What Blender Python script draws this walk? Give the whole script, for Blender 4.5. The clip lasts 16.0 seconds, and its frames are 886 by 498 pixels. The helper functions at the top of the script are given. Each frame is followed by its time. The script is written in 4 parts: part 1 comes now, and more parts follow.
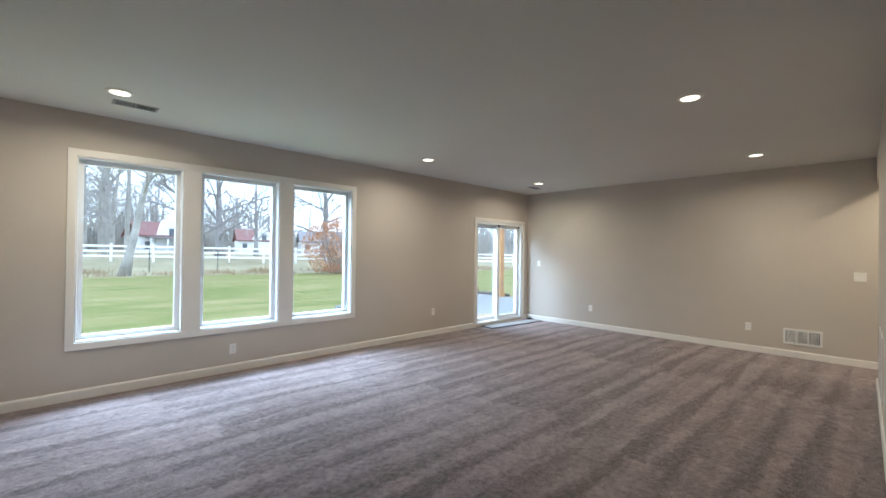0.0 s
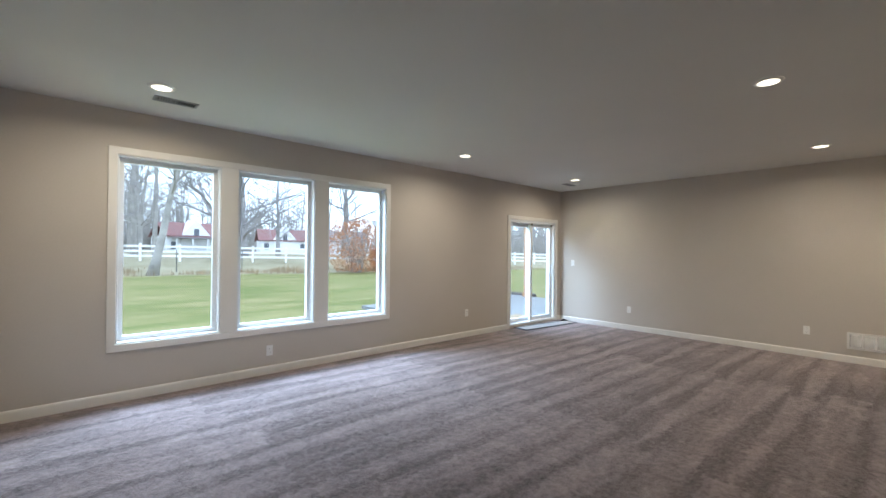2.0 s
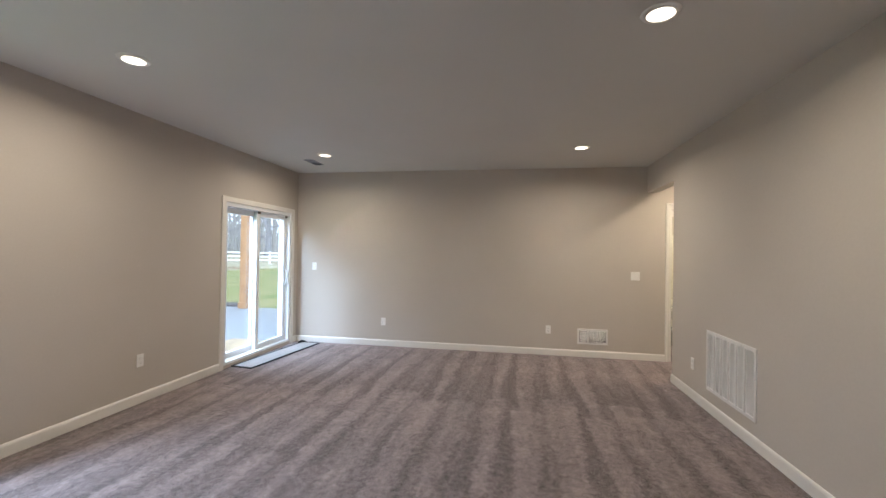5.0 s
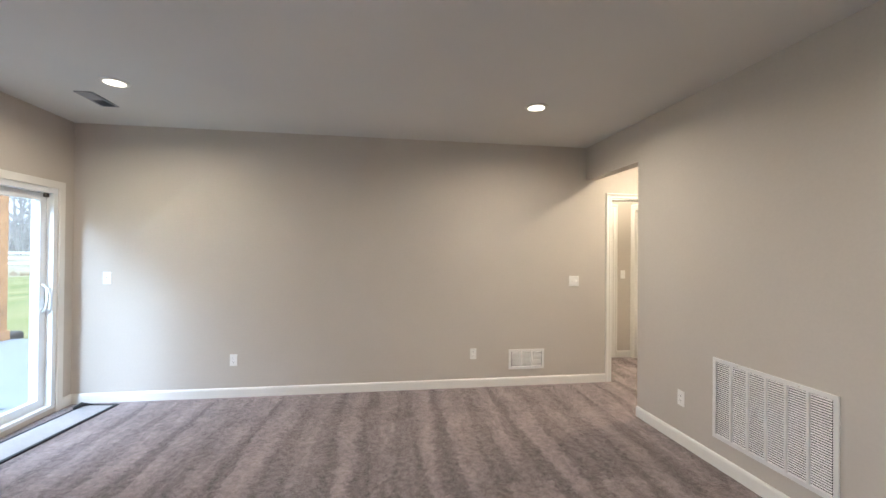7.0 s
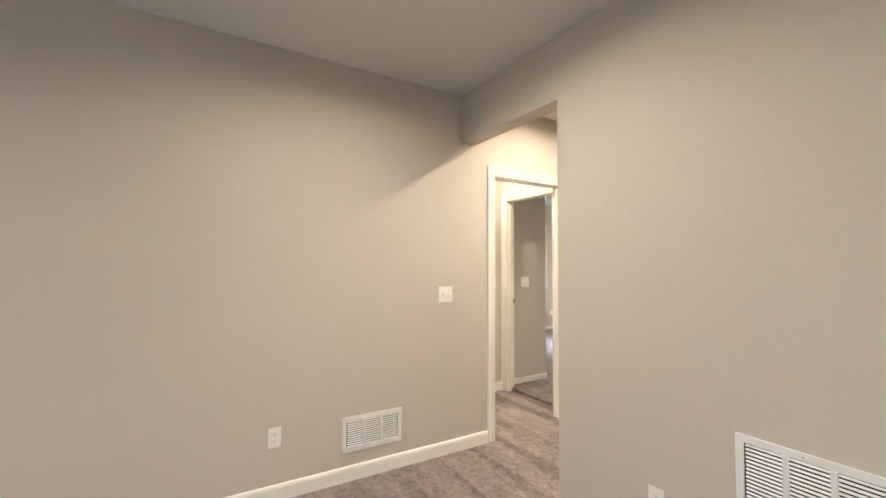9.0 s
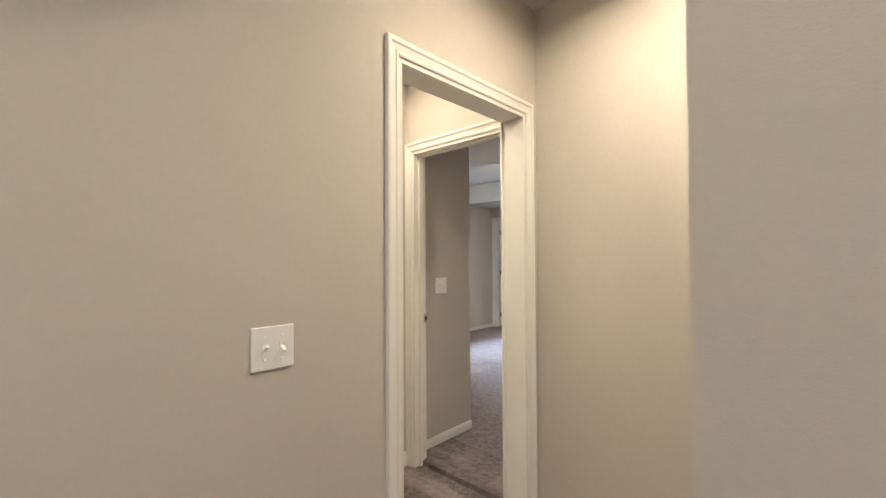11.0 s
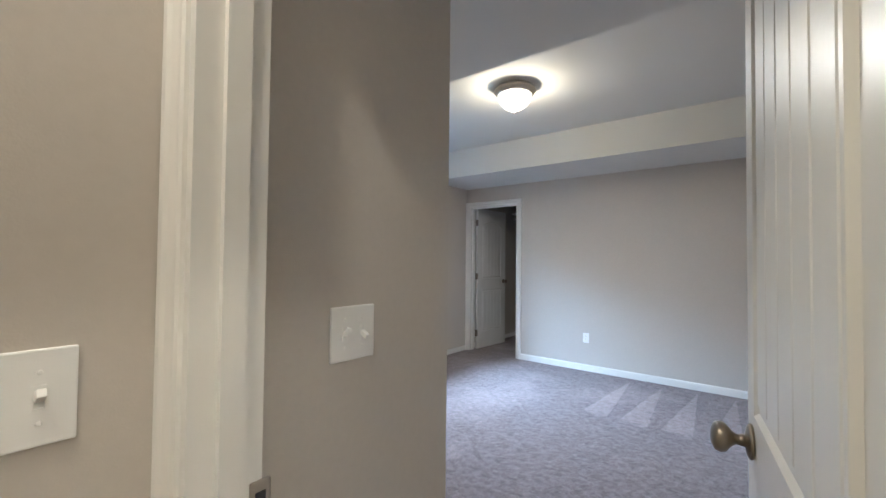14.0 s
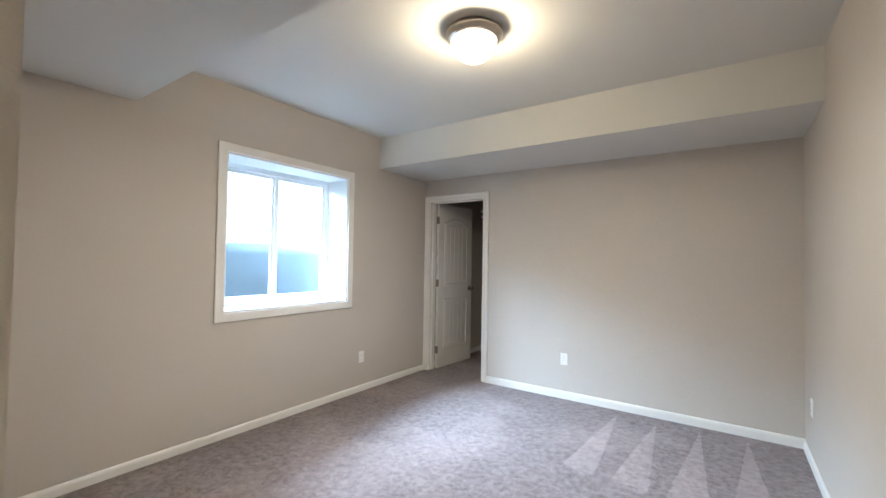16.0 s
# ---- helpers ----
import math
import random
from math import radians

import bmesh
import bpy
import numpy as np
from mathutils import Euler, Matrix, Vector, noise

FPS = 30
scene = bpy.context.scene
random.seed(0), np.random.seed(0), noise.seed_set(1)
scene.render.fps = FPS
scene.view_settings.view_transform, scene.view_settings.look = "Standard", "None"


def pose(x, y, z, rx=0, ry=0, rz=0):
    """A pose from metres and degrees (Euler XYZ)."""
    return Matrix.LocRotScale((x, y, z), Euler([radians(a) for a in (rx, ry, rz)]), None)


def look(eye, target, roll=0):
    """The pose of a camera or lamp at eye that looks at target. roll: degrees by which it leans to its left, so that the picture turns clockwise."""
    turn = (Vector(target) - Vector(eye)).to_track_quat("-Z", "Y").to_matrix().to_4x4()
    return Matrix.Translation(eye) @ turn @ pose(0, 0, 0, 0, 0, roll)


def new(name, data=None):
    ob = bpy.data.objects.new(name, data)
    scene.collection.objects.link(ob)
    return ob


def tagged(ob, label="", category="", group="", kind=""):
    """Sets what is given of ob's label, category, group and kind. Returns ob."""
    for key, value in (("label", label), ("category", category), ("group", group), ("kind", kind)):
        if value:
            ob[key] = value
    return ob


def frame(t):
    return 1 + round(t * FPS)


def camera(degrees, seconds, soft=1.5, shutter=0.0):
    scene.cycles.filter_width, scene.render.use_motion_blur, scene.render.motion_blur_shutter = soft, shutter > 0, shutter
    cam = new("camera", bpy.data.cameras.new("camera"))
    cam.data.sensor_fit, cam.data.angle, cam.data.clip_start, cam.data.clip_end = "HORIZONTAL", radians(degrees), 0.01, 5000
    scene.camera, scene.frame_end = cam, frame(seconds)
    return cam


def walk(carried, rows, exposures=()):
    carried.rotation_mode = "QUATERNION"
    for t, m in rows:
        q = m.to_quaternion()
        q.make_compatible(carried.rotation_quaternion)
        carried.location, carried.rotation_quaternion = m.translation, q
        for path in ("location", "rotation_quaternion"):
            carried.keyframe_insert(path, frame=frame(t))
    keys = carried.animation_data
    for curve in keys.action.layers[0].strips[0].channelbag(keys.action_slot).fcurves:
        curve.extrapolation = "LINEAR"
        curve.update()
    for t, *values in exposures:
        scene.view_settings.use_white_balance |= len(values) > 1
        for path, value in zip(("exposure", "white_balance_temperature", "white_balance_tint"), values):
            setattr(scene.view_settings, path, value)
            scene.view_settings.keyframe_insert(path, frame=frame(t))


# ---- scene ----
cam = camera(94.4, 16.0)
PATH = [
    (0, (0.519, -0.129, 1.355), (1.916, 1.302, 1.369), 0.7),
    (0.5, (0.476, -0.064, 1.365), (1.805, 1.43, 1.379), 0.6),
    (1, (0.422, 0.009, 1.373), (1.712, 1.537, 1.386), 0.7),
    (1.5, (0.392, 0.074, 1.366), (1.679, 1.604, 1.379), 0.6),
    (2, (0.456, 0.192, 1.351), (1.792, 1.68, 1.361), 0.6),
    (2.5, (0.63, 0.38, 1.365), (2.068, 1.77, 1.375), 0.7),
    (3, (0.797, 0.602, 1.366), (2.384, 1.819, 1.378), 0.7),
    (3.5, (0.99, 0.862, 1.371), (2.73, 1.849, 1.387), 0.9),
    (4, (1.272, 1.084, 1.377), (3.13, 1.822, 1.395), 1.0),
    (6.5, (3.182, 2.017, 1.387), (5.178, 1.893, 1.402), 0.6),
    (7, (3.617, 2.041, 1.412), (5.594, 1.741, 1.427), 0.5),
    (7.5, (4.086, 2.017, 1.42), (6.023, 1.519, 1.432), 0.3),
    (8, (4.548, 1.871, 1.391), (6.422, 1.172, 1.408), 0.4),
    (8.5, (4.986, 1.704, 1.334), (6.777, 0.815, 1.389), 0.4),
    (9, (5.401, 1.473, 1.305), (7.107, 0.432, 1.389), 0.3),
    (11.3, (7.025, 0.206, 1.339), (8.369, -1.274, 1.383), -0.2),
    (11.5, (7.123, 0.087, 1.32), (8.451, -1.407, 1.37), -0.1),
    (12, (7.361, -0.239, 1.29), (8.667, -1.753, 1.34), -0.2),
    (12.5, (7.596, -0.488, 1.283), (8.893, -2.01, 1.329), 0.4),
    (13, (7.847, -0.734, 1.284), (9.131, -2.267, 1.331), 0.4),
    (13.5, (8.054, -1.005, 1.293), (9.319, -2.553, 1.342), 0.4),
    (14, (8.265, -1.238, 1.289), (9.504, -2.808, 1.337), 0.6),
    (14.5, (8.429, -1.491, 1.3), (9.638, -3.083, 1.352), 0.8),
    (15, (8.529, -1.753, 1.338), (9.708, -3.368, 1.38), 0.8),
    (15.5, (8.581, -1.974, 1.348), (9.741, -3.603, 1.387), 0.7),
    (16, (8.62, -2.09, 1.336), (9.761, -3.732, 1.386), 0.9),
]
walk(cam, [(t, look(eye, target, roll)) for t, eye, target, roll in PATH],
     [(0, 0.27, 5400, 6), (0.5, 0.2, 5400, 6), (1, 0.45, 5400, 6), (2, 0.15, 5400, 7), (3, -0.05, 5500, 10), (4.2, 0.05, 5550, 11), (6.5, 0.65, 5350, 9), (7.5, 0.75, 5350, 9),
      (8.2, 0.95, 5400, 8), (9.2, 0.95, 5450, 8), (11.5, 0.05, 5400, 9), (12.5, -0.22, 5350, 8), (13.5, -0.12, 5100, 6), (14.2, 0.38, 4800, 6), (15, 0.6, 5100, 7), (16, 0.45, 5400, 6)])

# ---- world, sun, exposure ----
world = bpy.data.worlds.new("world")
scene.world = world
world.use_nodes = True
wn, wl = world.node_tree.nodes, world.node_tree.links
sky = wn.new("ShaderNodeTexSky")
sky.sky_type = 'NISHITA'
sky.sun_disc = False
sky.sun_elevation, sky.sun_rotation = radians(38), radians(-60)
sky.dust_density, sky.air_density = 4.0, 1.0
veil = wn.new("ShaderNodeMixRGB")          # thin even cloud over the whole sky
veil.inputs[0].default_value = 0.85
veil.inputs[2].default_value = (19.5, 20.6, 22.8, 1)
wl.new(sky.outputs[0], veil.inputs[1])
wl.new(veil.outputs[0], wn["Background"].inputs[0])
wn["Background"].inputs[1].default_value = 0.15
sun = new("sun", bpy.data.lights.new("sun", 'SUN'))
sun.data.energy, sun.data.angle, sun.data.color = 1.2, radians(15), (1.0, 0.96, 0.9)
sun.matrix_world = look((0, 0, 30), (-14, 10, 0))

WARM = (1.0, 0.79, 0.54)


def downlight_lamp(name, x, y, z, watts, color=WARM, size=0.13):
    ob = new(name, bpy.data.lights.new(name, 'AREA'))
    ob.data.shape, ob.data.size, ob.data.energy, ob.data.color = 'DISK', size, watts, color
    ob.data.spread = radians(165)
    ob.matrix_world = pose(x, y, z)
    return ob


def sky_lamp(name, eye, target, w, h, watts):
    """Stands in for the light of the upper sky that falls through an opening."""
    ob = new(name, bpy.data.lights.new(name, 'AREA'))
    ob.data.shape, ob.data.size, ob.data.size_y = 'RECTANGLE', w, h
    ob.data.energy, ob.data.color = watts, (0.70, 0.85, 1.0)
    ob.matrix_world = look(eye, target)


sky_lamp("sky_light_windows", (2.2, 6.7, 4.0), (2.6, 2.6, 0.2), 3.6, 1.8, 880)
sky_lamp("sky_light_patio", (6.3, 6.9, 3.8), (7.7, 3.7, 0.4), 1.8, 1.6, 165)
sky_lamp("sky_light_bedroom", (13.7, -3.5, 3.1), (9.1, -5.2, 1.1), 2.8, 0.9, 1200)


CANS = [(0.945, 4.02), (4.23, 3.98), (6.84, 3.92), (4.165, 0.83), (6.80, 0.80)]
CEIL, FLOOR = 2.60, -0.04
for cx, cy in CANS:
    downlight_lamp("ceiling_lamp", cx, cy, CEIL - 0.012, 15)
downlight_lamp("hall_lamp", 7.25, -0.90, CEIL - 0.012, 19, (1.0, 0.76, 0.48))
downlight_lamp("vestibule_lamp", 8.6, -0.92, CEIL - 0.012, 12, (1.0, 0.76, 0.48))
downlight_lamp("bath_lamp", 10.6, -1.34, CEIL - 0.012, 29, (1.0, 0.81, 0.42))
bulb = new("bedroom_bulb", bpy.data.lights.new("bedroom_bulb", 'POINT'))
bulb.data.energy, bulb.data.shadow_soft_size, bulb.data.color = 17, 0.05, (1.0, 0.73, 0.43)
bulb.location = (9.78, -4.03, 2.445)
downlight_lamp("bedroom_bowl_lamp", 9.78, -4.03, 2.431, 29, (1.0, 0.84, 0.64), 0.10)


# ---- materials ----
def mat(name, color, rough=0.6, metal=0.0, var=0.06, scale=3.0, fine=0.0, fine_scale=200.0, bump=0.0, bump_scale=150.0,
        emit=None, power=0.0, by_object=0.0, spec=0.5):
    m = bpy.data.materials.new(name)
    m.use_nodes = True
    n, l = m.node_tree.nodes, m.node_tree.links
    b = n["Principled BSDF"]
    b.inputs["Roughness"].default_value, b.inputs["Metallic"].default_value = rough, metal
    b.inputs["Specular IOR Level"].default_value = spec
    co = n.new("ShaderNodeTexCoord")
    if by_object:
        info = n.new("ShaderNodeObjectInfo")
    base = n.new("ShaderNodeHueSaturation")
    base.inputs["Color"].default_value = (*color, 1)
    big = n.new("ShaderNodeTexNoise")
    big.inputs["Scale"].default_value, big.inputs["Detail"].default_value = scale, 5
    l.new(co.outputs["Object"], big.inputs["Vector"])
    ramp = n.new("ShaderNodeMapRange")
    ramp.inputs["From Min"].default_value, ramp.inputs["From Max"].default_value = 0.3, 0.7
    ramp.inputs["To Min"].default_value, ramp.inputs["To Max"].default_value = 1 - var, 1 + var
    l.new(big.outputs["Fac"], ramp.inputs["Value"])
    value = ramp.outputs[0]
    if fine:
        small = n.new("ShaderNodeTexNoise")
        small.inputs["Scale"].default_value, small.inputs["Detail"].default_value = fine_scale, 3
        l.new(co.outputs["Object"], small.inputs["Vector"])
        r2 = n.new("ShaderNodeMapRange")
        r2.inputs["From Min"].default_value, r2.inputs["From Max"].default_value = 0.3, 0.7
        r2.inputs["To Min"].default_value, r2.inputs["To Max"].default_value = 1 - fine, 1 + fine
        l.new(small.outputs["Fac"], r2.inputs["Value"])
        mul = n.new("ShaderNodeMath")
        mul.operation = 'MULTIPLY'
        l.new(value, mul.inputs[0]), l.new(r2.outputs[0], mul.inputs[1])
        value = mul.outputs[0]
    if by_object:
        r3 = n.new("ShaderNodeMapRange")
        r3.inputs["To Min"].default_value, r3.inputs["To Max"].default_value = 1 - by_object, 1 + by_object
        l.new(info.outputs["Random"], r3.inputs["Value"])
        mul = n.new("ShaderNodeMath")
        mul.operation = 'MULTIPLY'
        l.new(value, mul.inputs[0]), l.new(r3.outputs[0], mul.inputs[1])
        value = mul.outputs[0]
    l.new(value, base.inputs["Value"])
    l.new(base.outputs[0], b.inputs["Base Color"])
    if bump:
        bn = n.new("ShaderNodeTexNoise")
        bn.inputs["Scale"].default_value, bn.inputs["Detail"].default_value = bump_scale, 4
        l.new(co.outputs["Object"], bn.inputs["Vector"])
        bp = n.new("ShaderNodeBump")
        bp.inputs["Strength"].default_value, bp.inputs["Distance"].default_value = bump, 0.004
        l.new(bn.outputs["Fac"], bp.inputs["Height"])
        l.new(bp.outputs[0], b.inputs["Normal"])
    if emit:
        b.inputs["Emission Color"].default_value = (*emit, 1)
        b.inputs["Emission Strength"].default_value = power
    return m


def carpet_material():
    """Cut-pile carpet with the light and dark lanes that a vacuum cleaner leaves."""
    m = mat("carpet_pile", (0.24, 0.192, 0.188), rough=0.95, spec=0.1)
    n, l = m.node_tree.nodes, m.node_tree.links
    b = n["Principled BSDF"]
    b.inputs["Sheen Weight"].default_value = 0.25
    b.inputs["Sheen Roughness"].default_value = 0.5

    def add(kind, **inputs):
        node = n.new(kind)
        for k, v in inputs.items():
            node.inputs[k].default_value = v
        return node

    def op(what, a, c):
        node = n.new("ShaderNodeMath")
        node.operation = what
        for i, v in enumerate((a, c)):
            if isinstance(v, (int, float)):
                node.inputs[i].default_value = v
            else:
                l.new(v, node.inputs[i])
        return node.outputs[0]

    def span(v, a, c, d, e):
        node = n.new("ShaderNodeMapRange")
        for k, x in zip(("From Min", "From Max", "To Min", "To Max"), (a, c, d, e)):
            node.inputs[k].default_value = x
        l.new(v, node.inputs["Value"])
        return node.outputs[0]

    geo = n.new("ShaderNodeNewGeometry")
    sep = n.new("ShaderNodeSeparateXYZ")
    l.new(geo.outputs["Position"], sep.inputs[0])
    X, Y = sep.outputs[0], sep.outputs[1]
    wob = add("ShaderNodeTexNoise", Scale=1.1, Detail=3.0)
    l.new(geo.outputs["Position"], wob.inputs["Vector"])
    rough = add("ShaderNodeTexNoise", Scale=14.0, Detail=8.0, Roughness=0.8)
    l.new(geo.outputs["Position"], rough.inputs["Vector"])
    edge = op('MULTIPLY', op('SUBTRACT', rough.outputs["Fac"], 0.5), 0.22)
    # lanes along x, which narrow and widen
    y1 = op('ADD', op('ADD', Y, op('MULTIPLY', edge, 0.9)), op('ADD', op('MULTIPLY', wob.outputs["Fac"], 0.14), op('MULTIPLY', X, 0.03)))
    x1 = op('ADD', X, op('MULTIPLY', edge, 1.6))

    def strokes(width, length, shift):
        """Tapering strokes, one row beside another, that point one way or the other: 1 inside a stroke, -1 beside it."""
        rows = op('ADD', op('DIVIDE', y1, width), shift)
        row = op('FLOOR', rows, 0)
        across = op('ABSOLUTE', op('SUBTRACT', op('FRACT', rows, 0), 0.5), 0)
        cols = op('ADD', op('DIVIDE', op('SUBTRACT', x1, 5.92), length), op('MULTIPLY', op('SINE', op('MULTIPLY', row, 2.7), 0), 0.09))
        col = op('FLOOR', cols, 0)
        along = op('FRACT', cols, 0)
        both = n.new("ShaderNodeCombineXYZ")
        l.new(row, both.inputs[0]), l.new(col, both.inputs[1])
        white = n.new("ShaderNodeTexWhiteNoise")
        white.noise_dimensions = '2D'
        l.new(both.outputs[0], white.inputs["Vector"])
        chance = white.outputs["Value"]
        half = op('ADD', op('MULTIPLY', along, 0.34), op('MULTIPLY', chance, 0.2))
        return span(op('SUBTRACT', half, across), -0.05, 0.05, -1.0, 1.0)

    lanes = op('ADD', op('MULTIPLY', strokes(0.30, 2.3, 0.0), 0.72), op('MULTIPLY', strokes(0.21, 1.4, 0.4), 0.38))
    worn = add("ShaderNodeTexNoise", Scale=5.0, Detail=8.0, Roughness=0.75)
    l.new(geo.outputs["Position"], worn.inputs["Vector"])
    lanes = op('ADD', op('MULTIPLY', lanes, span(worn.outputs["Fac"], 0.36, 0.58, 0.45, 1.1)), span(worn.outputs["Fac"], 0.35, 0.65, -0.6, 0.6))
    # the bedroom: four wedges that point at the end wall
    inbed = op('MULTIPLY', op('LESS_THAN', Y, -1.9), op('GREATER_THAN', X, 8.1))
    u = op('SUBTRACT', op('FRACT', op('MULTIPLY', op('SUBTRACT', X, 8.345), 3.25), 0), 0.5)
    reach = op('ADD', op('MULTIPLY', op('ADD', Y, 6.0), 0.29), op('MULTIPLY', edge, 0.6))
    wedge = op('LESS_THAN', op('ABSOLUTE', u, 0), reach)
    wedge = op('MULTIPLY', wedge, op('MULTIPLY', op('LESS_THAN', X, 9.575), op('GREATER_THAN', X, 8.345)))
    wedge = op('MULTIPLY', wedge, op('LESS_THAN', op('ADD', Y, op('MULTIPLY', edge, 3.0)), -4.8))
    # paler ragged patches towards the window wall and the end wall
    pale_patch = span(op('ADD', wob.outputs["Fac"], op('MULTIPLY', edge, 1.2)), 0.47, 0.56, 0.0, 0.9)
    pale_patch = op('MULTIPLY', pale_patch, op('GREATER_THAN', op('ADD', op('ADD', X, op('MULTIPLY', Y, -0.55)), edge), 11.75))
    bed = op('SUBTRACT', op('ADD', op('MULTIPLY', wedge, 1.4), pale_patch), 0.3)
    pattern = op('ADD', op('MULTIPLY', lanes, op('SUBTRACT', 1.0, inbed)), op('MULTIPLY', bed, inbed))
    # tufts
    tuft = add("ShaderNodeTexNoise", Scale=70.0, Detail=4.0, Roughness=0.75)
    l.new(geo.outputs["Position"], tuft.inputs["Vector"])
    clump = add("ShaderNodeTexNoise", Scale=24.0, Detail=6.0, Roughness=0.72)
    l.new(geo.outputs["Position"], clump.inputs["Vector"])
    value = op('ADD', op('ADD', 1.0, op('MULTIPLY', pattern, 0.32)),
               op('ADD', op('MULTIPLY', op('SUBTRACT', tuft.outputs["Fac"], 0.5), 0.9),
                  op('MULTIPLY', op('SUBTRACT', clump.outputs["Fac"], 0.5), 2.3)))
    hue = n["Hue/Saturation/Value"]
    for link in list(hue.inputs["Value"].links):
        l.remove(link)
    l.new(value, hue.inputs["Value"])
    bp = add("ShaderNodeBump", Strength=0.9, Distance=0.012)
    l.new(op('ADD', tuft.outputs["Fac"], op('MULTIPLY', clump.outputs["Fac"], 1.4)), bp.inputs["Height"])
    l.new(bp.outputs[0], b.inputs["Normal"])
    return m


def ground_material():
    """Mown lawn near the house, dry pasture farther off."""
    m = mat("grass_ground", (0.13, 0.2, 0.06), rough=0.95, spec=0.1)
    n, l = m.node_tree.nodes, m.node_tree.links
    b = n["Principled BSDF"]
    geo = n.new("ShaderNodeNewGeometry")
    sep = n.new("ShaderNodeSeparateXYZ")
    l.new(geo.outputs["Position"], sep.inputs[0])

    def noise_at(scale, detail, stretch=(1, 1, 1)):
        mp = n.new("ShaderNodeMapping")
        mp.inputs["Scale"].default_value = stretch
        l.new(geo.outputs["Position"], mp.inputs[0])
        t = n.new("ShaderNodeTexNoise")
        t.inputs["Scale"].default_value, t.inputs["Detail"].default_value = scale, detail
        t.inputs["Roughness"].default_value = 0.65
        l.new(mp.outputs[0], t.inputs["Vector"])
        return t.outputs["Fac"]

    def ramp(v, *stops):
        r = n.new("ShaderNodeValToRGB")
        while len(r.color_ramp.elements) < len(stops):
            r.color_ramp.elements.new(0.5)
        for e, (p, c) in zip(r.color_ramp.elements, stops):
            e.position, e.color = p, (*c, 1)
        l.new(v, r.inputs[0])
        return r.outputs[0]

    lawn = ramp(noise_at(0.55, 8, (0.5, 1.6, 1)), (0.32, (0.13, 0.165, 0.045)), (0.5, (0.225, 0.225, 0.085)), (0.66, (0.32, 0.28, 0.135)))
    dry = ramp(noise_at(0.5, 8), (0.35, (0.29, 0.26, 0.165)), (0.65, (0.45, 0.41, 0.29)))
    far = n.new("ShaderNodeMath")
    far.operation = 'MULTIPLY_ADD'
    l.new(noise_at(0.35, 5), far.inputs[0])
    far.inputs[1].default_value = 4.0
    yx = n.new("ShaderNodeMath")
    yx.operation = 'MULTIPLY_ADD'
    l.new(sep.outputs[0], yx.inputs[0])
    yx.inputs[1].default_value = 0.22
    l.new(sep.outputs[1], yx.inputs[2])
    l.new(yx.outputs[0], far.inputs[2])
    step = n.new("ShaderNodeMapRange")
    step.inputs["From Min"].default_value, step.inputs["From Max"].default_value = 31.5, 33.0
    l.new(far.outputs[0], step.inputs["Value"])
    mix = n.new("ShaderNodeMixRGB")
    l.new(step.outputs[0], mix.inputs[0]), l.new(lawn, mix.inputs[1]), l.new(dry, mix.inputs[2])
    blades = n.new("ShaderNodeMixRGB")
    blades.blend_type = 'MULTIPLY'
    blades.inputs[0].default_value = 1.0
    l.new(mix.outputs[0], blades.inputs[1])
    l.new(ramp(noise_at(40, 4), (0.3, (0.55, 0.55, 0.55)), (0.7, (1.0, 1.0, 1.0))), blades.inputs[2])
    l.new(blades.outputs[0], b.inputs["Base Color"])
    return m


def glass_material(name):
    m = bpy.data.materials.new(name)
    m.use_nodes = True
    n, l = m.node_tree.nodes, m.node_tree.links
    n.remove(n["Principled BSDF"])
    clear = n.new("ShaderNodeBsdfTransparent")
    clear.inputs[0].default_value = (0.94, 0.97, 0.97, 1)
    gloss = n.new("ShaderNodeBsdfGlossy")
    gloss.inputs["Roughness"].default_value = 0.02
    layer = n.new("ShaderNodeLayerWeight")
    layer.inputs[0].default_value = 0.5
    pw = n.new("ShaderNodeMath")
    pw.operation = 'POWER'
    pw.inputs[1].default_value = 4.0
    l.new(layer.outputs["Facing"], pw.inputs[0])
    fres = n.new("ShaderNodeMath")
    fres.operation = 'MULTIPLY_ADD'
    fres.inputs[1].default_value, fres.inputs[2].default_value = 0.5, 0.035
    l.new(pw.outputs[0], fres.inputs[0])
    mix = n.new("ShaderNodeMixShader")
    l.new(fres.outputs[0], mix.inputs[0]), l.new(clear.outputs[0], mix.inputs[1]), l.new(gloss.outputs[0], mix.inputs[2])
    l.new(mix.outputs[0], n["Material Output"].inputs[0])
    return m


PAINT = mat("greige_wall_paint", (0.56, 0.515, 0.455), 0.75, var=0.025, scale=1.2, fine=0.015, fine_scale=60, bump=0.12, bump_scale=260, spec=0.3)
CEILING_PAINT = mat("ceiling_paint", (0.66, 0.65, 0.61), 0.85, var=0.02, scale=1.0, bump=0.1, bump_scale=220, spec=0.2)
TRIM = mat("white_trim_paint", (0.80, 0.78, 0.73), 0.38, var=0.02, scale=4, bump=0.04, bump_scale=60)
DOOR_PAINT = mat("white_door_paint", (0.78, 0.76, 0.71), 0.33, var=0.03, scale=5, bump=0.05, bump_scale=80)
VINYL = mat("white_vinyl", (0.80, 0.82, 0.83), 0.4, var=0.02, scale=6)
PLATE = mat("white_plastic", (0.84, 0.83, 0.80), 0.35, var=0.015, scale=10)
DARK_SLOT = mat("dark_slot", (0.02, 0.02, 0.02), 0.8)
VENT_WHITE = mat("white_enamel_steel", (0.78, 0.77, 0.75), 0.4, var=0.03, scale=9)
